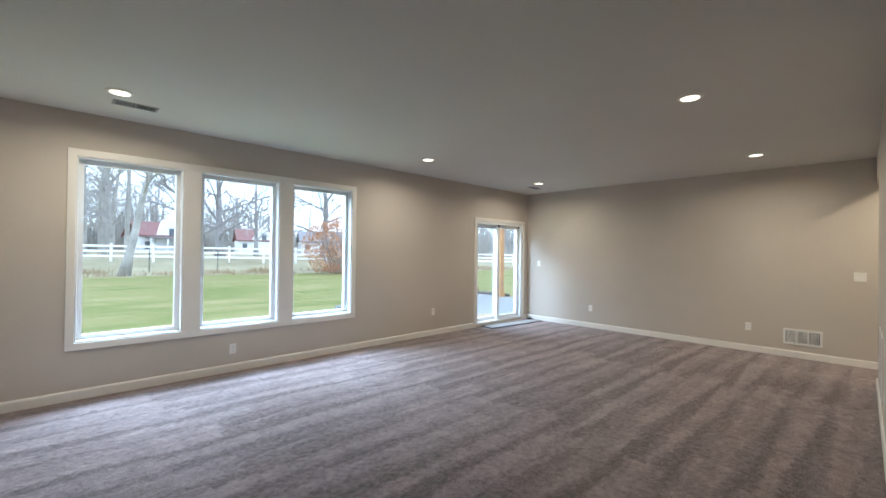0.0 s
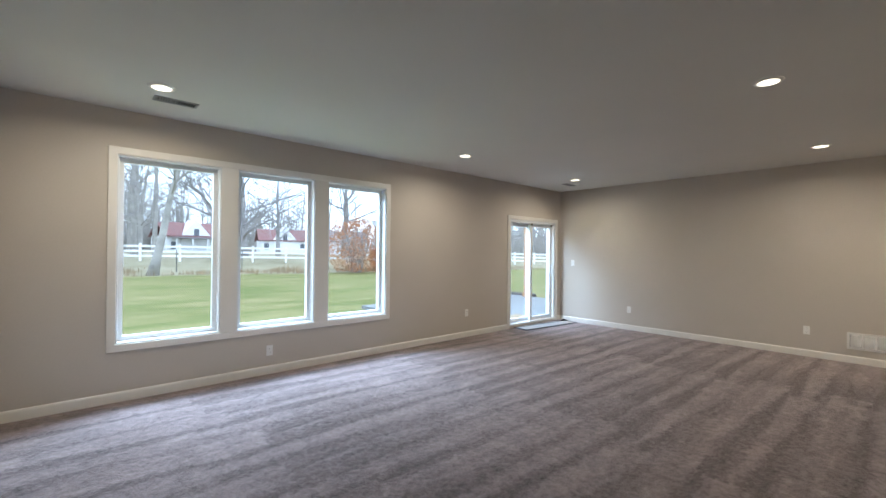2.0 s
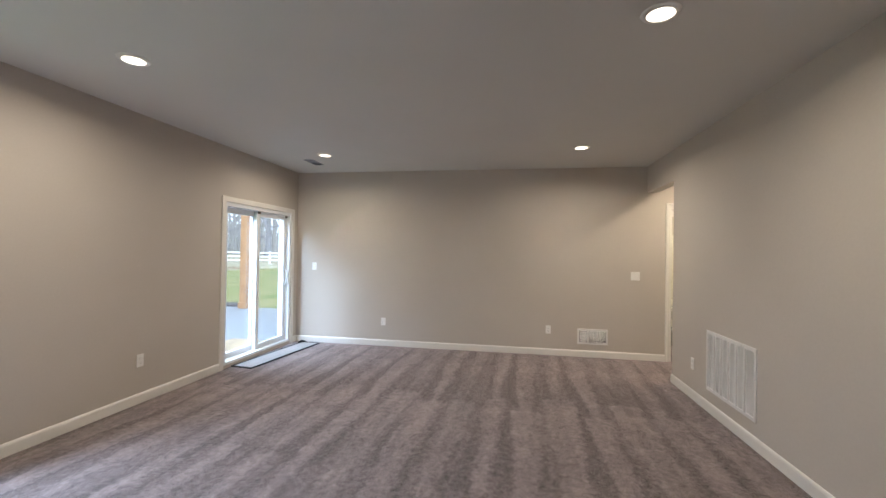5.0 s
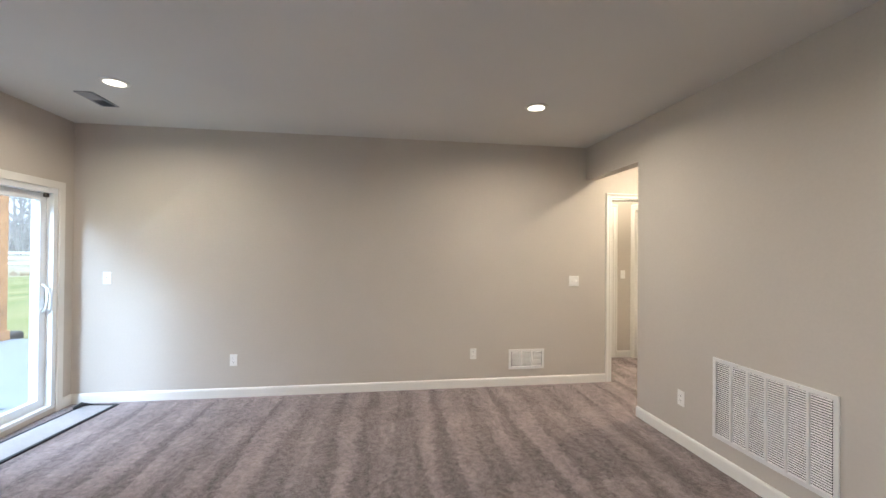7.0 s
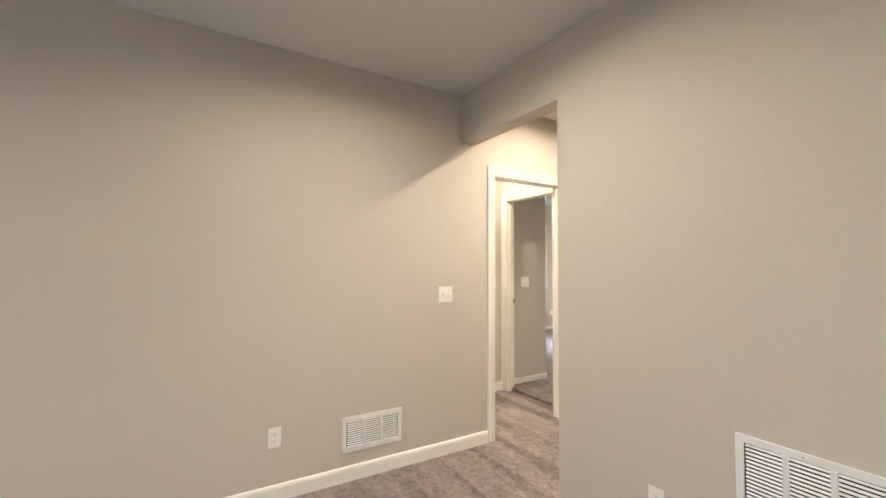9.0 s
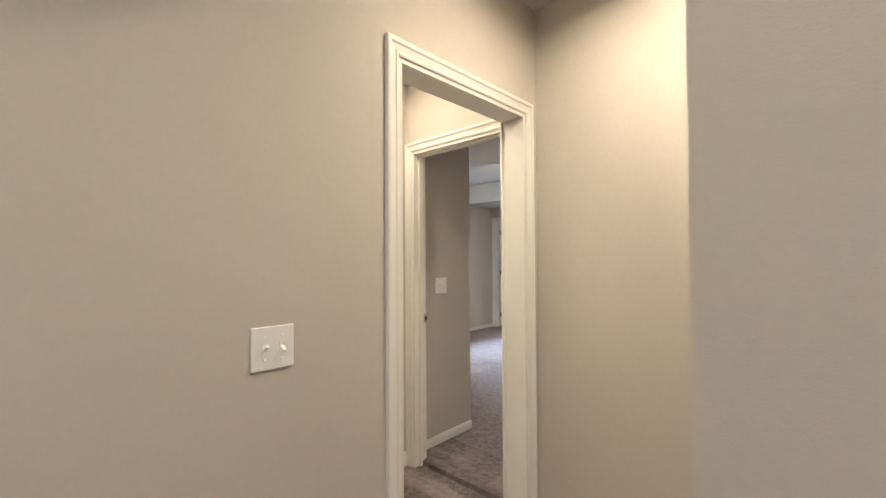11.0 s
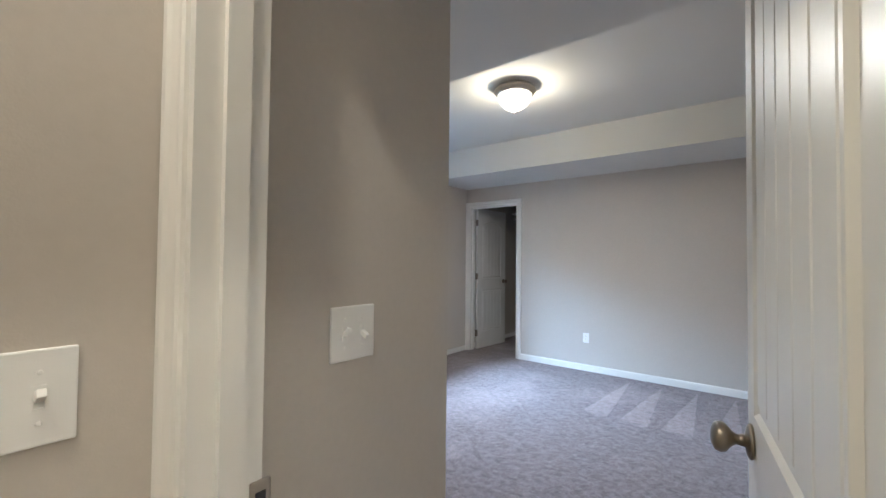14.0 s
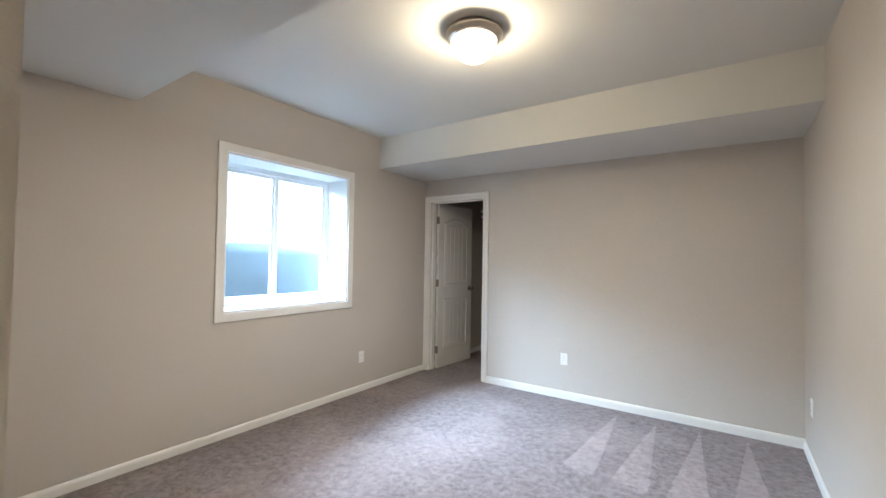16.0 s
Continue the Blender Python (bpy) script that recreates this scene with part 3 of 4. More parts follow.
# ---- patio door ----
def patio_door():
    root = tagged(new("door_patio"), "closed white vinyl sliding patio door with two glass panels", "sliding door", "", "structure")
    d = YW + 0.06
    frame_bm = bmesh.new()
    f = 0.045
    box(frame_bm, PX0, PX0 + f, d - 0.058, d + 0.12, 0.03, PZ1)
    box(frame_bm, PX1 - f, PX1, d - 0.058, d + 0.12, 0.03, PZ1)
    box(frame_bm, PX0 + f, PX1 - f, d - 0.058, d + 0.12, PZ1 - f, PZ1)
    part("door_frame", frame_bm, VINYL, root)
    part("threshold", boxed(PX0, PX1, d - 0.058, d + 0.14, -0.01, 0.03, bevel=0.004), VINYL, root)
    mid = (PX0 + PX1) / 2
    for k, (a, b, off) in enumerate(((PX0 + f, mid + 0.035, 0.06), (mid - 0.035, PX1 - f, 0.0))):
        panel = bmesh.new()
        g = 0.068
        y0, y1 = d + off, d + off + 0.045
        for q in ((a, a + g, 0.03, PZ1 - f), (b - g, b, 0.03, PZ1 - f), (a + g, b - g, 0.03, 0.03 + g), (a + g, b - g, PZ1 - f - g, PZ1 - f)):
            box(panel, q[0], q[1], y0, y1, q[2], q[3])
        panel = part("door_panel", panel, VINYL, root)
        pane = part("pane", boxed(a + g, b - g, y0 + 0.018, y0 + 0.026, 0.03 + g, PZ1 - f - g), GLASS, panel)
        pane.visible_shadow = False
        if k == 1:
            hb = tube(bmesh.new(), [(b - 0.035, y0, 0.86), (b - 0.035, y0 - 0.035, 0.89), (b - 0.035, y0 - 0.042, 0.98), (b - 0.035, y0 - 0.035, 1.07), (b - 0.035, y0, 1.10)], [0.011] * 5, 8)
            part("handle", hb, VINYL, panel, "white D-shaped pull handle", True)
    part("latch_clip", boxed(mid - 0.02, mid + 0.02, d - 0.02, d, PZ1 - f - 0.035, PZ1 - f, bevel=0.004), BRONZE, root)
    part("latch_clip", boxed(PX1 - f - 0.04, PX1 - f, d - 0.02, d, PZ1 - f - 0.035, PZ1 - f, bevel=0.004), BRONZE, root)


patio_door()


# ---- panel doors ----
def outline(w0, w1, h0, h1, arch):
    pts = [(w0, h0), (w1, h0), (w1, h1)]
    if arch:
        for i in range(1, 9):
            a = i / 9
            pts.append((w1 + (w0 - w1) * a, h1 + arch * math.sin(math.pi * a)))
    pts.append((w0, h1))
    return pts


def ring(w0, w1, h0, h1, arch, width, y_low, y_high):
    """A raised moulding along a panel outline."""
    bm = bmesh.new()
    loops = []
    for inset, y in ((0, y_low), (width * 0.3, y_high), (width * 0.7, y_high), (width, y_low)):
        loops.append([bm.verts.new((x, y, z)) for x, z in outline(w0 + inset, w1 - inset, h0 + inset, h1 - inset, arch)])
    for p, q in zip(loops, loops[1:]):
        for i in range(len(p)):
            j = (i + 1) % len(p)
            bm.faces.new((p[i], p[j], q[j], q[i]))
    return bm


def panel_door(name, w, m, label, knob_side=True):
    """A two-panel plank door; hinge edge at x = 0, faces at y = 0 and 0.035."""
    root = tagged(new(name), label, "door", "", "structure")
    root.matrix_world = m
    h = DH - 0.03
    part("leaf", boxed(0, w, 0, 0.035, FLOOR + 0.012, h, bevel=0.002, seg=1), DOOR_PAINT, root)
    for y, s in ((0.0, -1), (0.035, 1)):
        for (z0, z1, arch) in ((0.20, 0.82, 0.0), (0.98, h - 0.24, 0.07)):
            part("panel_moulding", ring(0.11, w - 0.11, z0, z1, arch, 0.028, y, y + s * 0.007), DOOR_PAINT, root)
            n = 5
            pw = (w - 0.22 - 0.07) / n
            for k in range(n):
                x0 = 0.145 + k * pw
                part("plank", boxed(x0 + 0.003, x0 + pw - 0.003, min(y, y + s * 0.004), max(y, y + s * 0.004), z0 + 0.045, z1 - 0.03, bevel=0.0015, seg=1), DOOR_PAINT, root)
    for z in (0.2, 1.02, 1.80):
        part("hinge", boxed(-0.012, 0.004, -0.008, 0.03, z - 0.045, z + 0.045, bevel=0.004), BRONZE, root, "aged nickel butt hinge")
    for s, y in ((-1, 0.0), (1, 0.035)):
        knob = lathe([(0.0, 0), (0.031, 0), (0.033, 0.004), (0.028, 0.009), (0.012, 0.012), (0.010, 0.026), (0.016, 0.034), (0.026, 0.042), (0.029, 0.052), (0.026, 0.061), (0.014, 0.067), (0, 0.068)], 20,
                     Matrix.Translation((w - 0.06, y, 0.93)) @ Matrix.Rotation(radians(90 if s < 0 else -90), 4, 'X'))
        part("knob", knob, BRONZE, root, "aged nickel door knob", True)
    return root


panel_door("door_bedroom", 0.71, pose(BD[0] + 0.022, YB - 0.118, 0.02, 0, 0, -81.5), "white two-panel plank door standing open into the bedroom")
panel_door("door_closet", 0.72, pose(CD[1] - 0.055, RY0 - 0.125, 0.02, 0, 0, -94), "white two-panel plank closet door standing open")
panel_door("door_bathroom", 0.70, pose(XB + 0.13, BATH[1] - 0.02, 0.03, 0, 0, 4), "white two-panel door standing open in the bathroom")


# ---- plates, outlets and switches ----
def on_wall(axis, c, sign, s, z):
    """A pose whose x runs along the wall, z up and -y out of it."""
    if axis == 'y':
        return pose(s, c, z, 0, 0, 0 if sign < 0 else 180)
    return pose(c, s, z, 0, 0, 90 if sign > 0 else -90)


def screw(root, x, z):
    part("screw", lathe([(0, 0), (0.0032, 0), (0.0026, 0.0012), (0, 0.0014)], 8, Matrix.Translation((x, -0.006, z)) @ Matrix.Rotation(radians(90), 4, 'X')), PLATE, root)


def switch_plate(m, gangs, label):
    w = 0.070 if gangs == 1 else 0.116
    root = thing("light_switch", m, label, "switch", "wall plates")
    part("plate", boxed(-w / 2, w / 2, -0.006, 0, -0.0575, 0.0575, bevel=0.003), PLATE, root)
    for k in range(gangs):
        x = (k - (gangs - 1) / 2) * 0.046
        slot = box(bmesh.new(), x - 0.0065, x + 0.0065, -0.0078, -0.0055, -0.0150, -0.0125)
        box(slot, x - 0.0065, x + 0.0065, -0.0078, -0.0055, 0.0125, 0.0150)
        box(slot, x - 0.0065, x - 0.0048, -0.0078, -0.0055, -0.0125, 0.0125)
        box(slot, x + 0.0048, x + 0.0065, -0.0078, -0.0055, -0.0125, 0.0125)
        part("toggle_slot", slot, PLATE, root)
        part("slot_gap", boxed(x - 0.0046, x + 0.0046, -0.0066, -0.0059, -0.0123, 0.0123), PLATE, root, "shaded gap round the toggle")
        up = 1 if k % 2 == 0 else -1
        tb = boxed(-0.0046, 0.0046, -0.021, 0.0, -0.0052, 0.0052, bevel=0.0018)
        tb.transform(pose(x, -0.005, 0.0, -28 * up))
        part("toggle", tb, PLATE, root)
        screw(root, x, 0.030), screw(root, x, -0.030)
    return root


def outlet(m, label="white duplex outlet with a white cover plate"):
    root = thing("wall_outlet", m, label, "outlet", "wall plates")
    part("plate", boxed(-0.035, 0.035, -0.006, 0, -0.0575, 0.0575, bevel=0.003), PLATE, root)
    for z in (-0.0195, 0.0195):
        part("receptacle", boxed(-0.0165, 0.0165, -0.0085, -0.005, z - 0.0145, z + 0.0145, bevel=0.003), PLATE, root)
        sl = box(bmesh.new(), -0.0075, -0.0055, -0.0089, -0.008, z, z + 0.008)
        box(sl, 0.0055, 0.0075, -0.0089, -0.008, z, z + 0.007)
        box(sl, -0.002, 0.002, -0.0089, -0.008, z - 0.009, z - 0.005)
        part("slots", sl, DARK_SLOT, root)
    screw(root, 0, 0)
    return root


switch_plate(on_wall('x', XF, -1, -0.104, 1.10), 2, "white double toggle switch plate beside the hall doorway")
switch_plate(on_wall('x', XB, -1, -1.327, 1.12), 1, "white single toggle switch plate between two doorways")
switch_plate(on_wall('x', EW, -1, -1.81, 1.13), 2, "white double toggle switch plate inside the bedroom door")
switch_plate(on_wall('x', XF, -1, 4.606, 1.139), 1, "white single switch plate beside the patio door")
outlet(on_wall('y', YW, -1, 2.09, 0.22)), outlet(on_wall('y', YW, -1, 5.21, 0.35))
outlet(on_wall('x', XF, -1, 3.47, 0.325)), outlet(on_wall('x', XF, -1, 1.045, 0.318))
outlet(on_wall('y', YR, 1, 6.455, 0.31)), outlet(on_wall('x', 0.0, 1, 3.9, 0.33))
outlet(on_wall('y', RY0, 1, 9.945, 0.375)), outlet(on_wall('x', RX1, -1, -5.065, 0.335)), outlet(on_wall('x', RX0, 1, -5.80, 0.376))


def strike_plate(name, m, bm_box, label):
    root = thing(name, m, label, "strike plate" if name == "strike_plate" else "hinge")
    part("plate", boxed(*bm_box, bevel=0.003), NICKEL if name == "strike_plate" else BRONZE, root)
    return root


st = strike_plate("strike_plate", pose(BD[1] - 0.018, YB - 0.101, 0.925), (-0.0025, 0, -0.016, 0.016, -0.029, 0.029), "brushed nickel strike plate in the bedroom door jamb")
part("latch_hole", boxed(-0.004, -0.001, -0.008, 0.008, -0.012, 0.012), DARK_SLOT, st)
hb = strike_plate("hinge_leaf", pose(BD[0] + 0.018, YB - 0.018, 1.095), (0, 0.003, -0.032, 0.004, -0.034, 0.034), "dark nickel hinge leaf in the bedroom door jamb")
strike_plate("strike_plate", pose(XB + 0.06, BATH[0] + 0.0185, 0.93), (-0.02, 0.034, 0, 0.0025, -0.029, 0.029), "brushed nickel strike plate in the bathroom door jamb")


# ---- grilles ----
def grille(name, m, w, h, columns, pitch, label, group="air grilles"):
    root = thing(name, m, label, "vent", group)
    rim = 0.026
    fb = bmesh.new()
    for q in ((-w / 2, -w / 2 + rim, 0, h), (w / 2 - rim, w / 2, 0, h), (-w / 2 + rim, w / 2 - rim, 0, rim), (-w / 2 + rim, w / 2 - rim, h - rim, h)):
        box(fb, q[0], q[1], -0.009, 0, q[2], q[3])
    part("frame", fb, VENT_WHITE, root)
    part("duct_back", boxed(-w / 2 + rim, w / 2 - rim, -0.0015, -0.0005, rim, h - rim), DARK_SLOT, root)
    cw = (w - 2 * rim) / columns
    for k in range(1, columns):
        x = -w / 2 + rim + k * cw
        part("mullion", boxed(x - 0.008, x + 0.008, -0.013, -0.001, rim, h - rim), VENT_WHITE, root)
    sl = box(bmesh.new(), -cw / 2 + 0.006, cw / 2 - 0.006, -0.0006, 0.0006, -0.0041, 0.0041)
    sl.transform(pose(0, 0, 0, -38))
    me = mesh_of("slat", sl, VENT_WHITE)
    rows = int((h - 2 * rim) / pitch)
    for k in range(columns):
        for r in range(rows):
            o = new("slat", me)
            o.parent = root
            o.location = (-w / 2 + rim + (k + 0.5) * cw, -0.006, rim + (r + 0.5) * (h - 2 * rim) / rows)
    for x in (-w / 4, w / 4):
        part("screw", lathe([(0, 0), (0.004, 0), (0.003, 0.0015), (0, 0.002)], 8, Matrix.Translation((x, -0.009, h - rim / 2)) @ Matrix.Rotation(radians(90), 4, 'X')), NICKEL, root)
    return root


grille("return_grille", on_wall('y', YR, 1, 5.752, 0.158), 0.79, 0.545, 6, 0.0135, "large white stamped-steel return air grille low on the wall")
grille("wall_register", on_wall('x', XF, -1, 0.446, 0.138), 0.405, 0.215, 3, 0.0135, "small white stamped-steel wall register above the baseboard")


def ceiling_register(x, y, label):
    root = thing("ceiling_register", pose(x, y, CEIL), label, "vent", "ceiling registers")
    fb = bmesh.new()
    w, d, r = 0.32, 0.13, 0.018
    for q in ((-w / 2, w / 2, -d / 2, -d / 2 + r), (-w / 2, w / 2, d / 2 - r, d / 2), (-w / 2, -w / 2 + r, -d / 2 + r, d / 2 - r), (w / 2 - r, w / 2, -d / 2 + r, d / 2 - r), (-0.006, 0.006, -d / 2 + r, d / 2 - r)):
        box(fb, *q, -0.008, 0)
    part("frame", fb, VENT_GREY, root)
    part("duct_back", boxed(-w / 2 + r, w / 2 - r, -d / 2 + r, d / 2 - r, -0.0015, -0.0005), DARK_SLOT, root)
    for k in range(16):
        xx = -w / 2 + r + 0.008 + k * 0.0185
        if abs(xx) < 0.012:
            continue
        sb = box(bmesh.new(), -0.0006, 0.0006, -d / 2 + r, d / 2 - r, -0.007, 0.007)
        sb.transform(pose(xx, 0, -0.007, 0, 42 if xx > 0 else -42))
        part("slat", sb, VENT_GREY, root)
    return root


ceiling_register(1.085, 4.315, "grey metal ceiling register with two louvre banks near a downlight")
ceiling_register(7.23, 4.27, "grey metal ceiling register near the patio door")


# ---- lamps ----
def downlight(x, y, z, label="lit recessed LED downlight with a white trim ring"):
    root = thing("downlight", pose(x, y, z), label, "ceiling light", "downlights")
    part("trim_ring", lathe([(0.066, -0.010), (0.072, -0.012), (0.088, -0.008), (0.094, -0.001), (0.094, 0.0)], 32), TRIM, root, "", True)
    part("lens", lathe([(0, -0.0095), (0.05, -0.0095), (0.067, -0.009)], 32), LENS, root, "glowing frosted lens")
    return root


for cx, cy in CANS:
    downlight(cx, cy, CEIL)
downlight(7.25, -0.90, CEIL), downlight(8.6, -0.92, CEIL), downlight(10.6, -1.34, CEIL)


def flush_light(x, y, z):
    root = thing("flush_ceiling_light", pose(x, y, z), "lit flush-mount light with a frosted bowl and nickel rim", "ceiling light")
    part("pan", lathe([(0.0, -0.001), (0.128, -0.001), (0.138, -0.018), (0.156, -0.028), (0.159, -0.041), (0.151, -0.047), (0.148, -0.058), (0.136, -0.068), (0.126, -0.070)], 40), NICKEL, root, "brushed nickel rim", True)
    prof = [(0.128 * math.cos(a), -0.068 - 0.117 * math.sin(a)) for a in [i * math.pi / 2 / 10 for i in range(11)]]
    bowl = part("bowl", lathe(prof, 40), BOWL, root, "glowing frosted glass bowl", True)
    bowl.visible_shadow = False
    part("finial", lathe([(0, -0.201), (0.006, -0.199), (0.008, -0.193), (0.005, -0.184)], 12), NICKEL, root, "", True)


flush_light(9.78, -4.03, RC)


def smoke_detector(x, y, z):
    root = thing("smoke_detector", pose(x, y, z), "round white smoke detector on the low ceiling", "smoke detector")
    part("base", lathe([(0.0, 0), (0.068, 0), (0.068, -0.012), (0.060, -0.014)], 28), PLATE, root, "", True)
    part("cover", lathe([(0.060, -0.012), (0.058, -0.030), (0.048, -0.038), (0.020, -0.041), (0, -0.041)], 28), PLATE, root, "", True)


smoke_detector(8.56, -2.13, 2.30)


# ---- door mat ----
root = thing("door_mat", pose(7.15, 4.66, FLOOR, 0, 0, -6), "grey carpet mat with black binding before the patio door", "mat")
part("mat_surface", boxed(-0.70, 0.70, -0.115, 0.14, 0.001, 0.010, bevel=0.003), MAT_PILE, root)
bb = bmesh.new()
for q in ((-0.728, 0.728, -0.143, -0.117), (-0.728, 0.728, 0.142, 0.16), (-0.728, -0.702, -0.117, 0.142), (0.702, 0.728, -0.117, 0.142)):
    box(bb, *q, 0.001, 0.012)
part("binding", bb, RUBBER, root, "black edge binding")
part("folded_corner", tube(bmesh.new(), [(0.60, 0.15, 0.02), (0.67, 0.145, 0.03), (0.72, 0.08, 0.012)], [0.012, 0.02, 0.006], 8), RUBBER, root, "curled black corner", True)


# ---- bathroom ----
def bathtub():
    root = thing("bathtub", pose(0, 0, 0), "white acrylic tub with a moulded three-wall surround", "bathtub")
    x0, x1, y0, y1, h = 10.66, BX1, BY0, BY1, 0.47
    part("apron", boxed(x0, x0 + 0.05, y0, y1, -0.005, h - 0.02, bevel=0.01), ACRYLIC, root)
    bm = bmesh.new()
    def loop(ix, iy, z, r):
        pts = []
        for cx, cy, a0 in ((x1 - ix - r, y1 - iy - r, 0), (x0 + ix + r, y1 - iy - r, 90), (x0 + ix + r, y0 + iy + r, 180), (x1 - ix - r, y0 + iy + r, 270)):
            for k in range(6):
                a = radians(a0 + 18 * k)
                pts.append(bm.verts.new((cx + r * math.cos(a), cy + r * math.sin(a), z)))
        return pts
    loops = [loop(0.0, 0.0, h - 0.03, 0.02), loop(0.0, 0.0, h - 0.008, 0.02), loop(0.01, 0.01, h, 0.02), loop(0.075, 0.08, h, 0.1), loop(0.095, 0.10, h - 0.03, 0.1), loop(0.14, 0.18, 0.14, 0.12), loop(0.2, 0.26, 0.10, 0.1)]
    for p, q in zip(loops, loops[1:]):
        for i in range(24):
            bm.faces.new((p[i], p[(i + 1) % 24], q[(i + 1) % 24], q[i]))
    bm.faces.new(loops[-1])
    part("basin", bm, ACRYLIC, root, "", True)
    sh = 1.83
    part("surround_back", boxed(x1 - 0.02, x1 - 0.001, y0 + 0.001, y1 - 0.001, h, sh, bevel=0.006), ACRYLIC, root)
    part("surround_end", boxed(x0 + 0.06, x1 - 0.02, y0 + 0.001, y0 + 0.02, h, sh, bevel=0.006), ACRYLIC, root)
    part("surround_end", boxed(x0 + 0.06, x1 - 0.02, y1 - 0.02, y1 - 0.001, h, sh, bevel=0.006), ACRYLIC, root)
    # one moulded shelf step, high at both ends and low between them, with soft corners
    outline_yz = [(y0 + 0.10, h - 0.004), (y0 + 0.10, 1.12), (-1.43, 1.12), (-1.43, 0.64), (-1.09, 0.64), (-1.09, 1.12), (y1 - 0.10, 1.12), (y1 - 0.10, h - 0.004)]
    soft = []
    for k, (py, pz) in enumerate(outline_yz):
        if k in (0, 7):
            soft.append((py, pz))
            continue
        p, a, b = Vector((py, pz)), Vector(outline_yz[k - 1]), Vector(outline_yz[k + 1])
        p0, p1 = p + (a - p).normalized() * 0.07, p + (b - p).normalized() * 0.07
        for q in range(7):
            f = q / 6
            soft.append(tuple(p0 * (1 - f) ** 2 + p * 2 * f * (1 - f) + p1 * f ** 2))
    bm = bmesh.new()
    back = [bm.verts.new((x1 - 0.019, py, pz)) for py, pz in soft]
    front = [bm.verts.new((x1 - 0.055, py, pz)) for py, pz in soft]
    face = bm.faces.new(front)
    for k in range(len(soft)):
        m = (k + 1) % len(soft)
        bm.faces.new((back[k], back[m], front[m], front[k]))
    bmesh.ops.bevel(bm, geom=list(face.edges), offset=0.028, segments=4, affect='EDGES', profile=0.5)
    part("shelf_step", bm, ACRYLIC, root, "moulded shelf step with rounded corners")
    part("top_step", boxed(x1 - 0.028, x1 - 0.018, -1.22, -0.95, sh - 0.012, sh + 0.012, bevel=0.004), ACRYLIC, root)
    part("overflow", lathe([(0, 0.01), (0.03, 0.008), (0.034, 0.0)], 20, Matrix.Translation((11.05, y0 + 0.115, 0.40)) @ Matrix.Rotation(radians(-90), 4, 'X')), NICKEL, root, "round nickel overflow cover", True)


bathtub()
fy = BY0 + 0.02
root = thing("shower_fixture", pose(11.05, fy - 0.019, 2.05), "brushed nickel shower head on a bent arm", "shower")
R90 = Matrix.Rotation(radians(-90), 4, 'X')
part("flange", lathe([(0, 0), (0.032, 0), (0.03, 0.006), (0.012, 0.014)], 20, R90), NICKEL, root, "", True)
part("arm", tube(bmesh.new(), [(0, 0, 0), (0, 0.06, 0.0), (0, 0.11, -0.02), (0, 0.15, -0.06)], [0.0095] * 4, 10), NICKEL, root, "", True)
part("head", lathe([(0, 0), (0.013, 0.0), (0.016, -0.02), (0.03, -0.04), (0.055, -0.055), (0.058, -0.066), (0.05, -0.07), (0, -0.07)], 24,
     Matrix.Translation((0, 0.15, -0.055)) @ Matrix.Rotation(radians(42), 4, 'X')), NICKEL, root, "", True)
root = thing("shower_valve", pose(11.12, fy, 0.685), "brushed nickel shower valve with a lever handle", "faucet")
part("escutcheon", lathe([(0, 0), (0.085, 0), (0.08, 0.008), (0.03, 0.014)], 28, R90), NICKEL, root, "", True)
part("stem", lathe([(0.022, 0.01), (0.02, 0.05), (0, 0.052)], 16, R90), NICKEL, root, "", True)
part("lever", tube(bmesh.new(), [(0, 0.045, 0), (0, 0.085, -0.004), (0, 0.125, -0.03), (0, 0.13, -0.07)], [0.013, 0.012, 0.010, 0.007], 10), NICKEL, root, "", True)
root = thing("tub_spout", pose(11.10, fy, 0.545), "brushed nickel tub spout", "faucet")
part("spout", tube(bmesh.new(), [(0, 0, 0.01), (0, 0.06, 0.012), (0, 0.12, 0.004), (0, 0.17, -0.02), (0, 0.185, -0.04)], [0.026, 0.024, 0.022, 0.02, 0.017], 14), NICKEL, root, "", True)


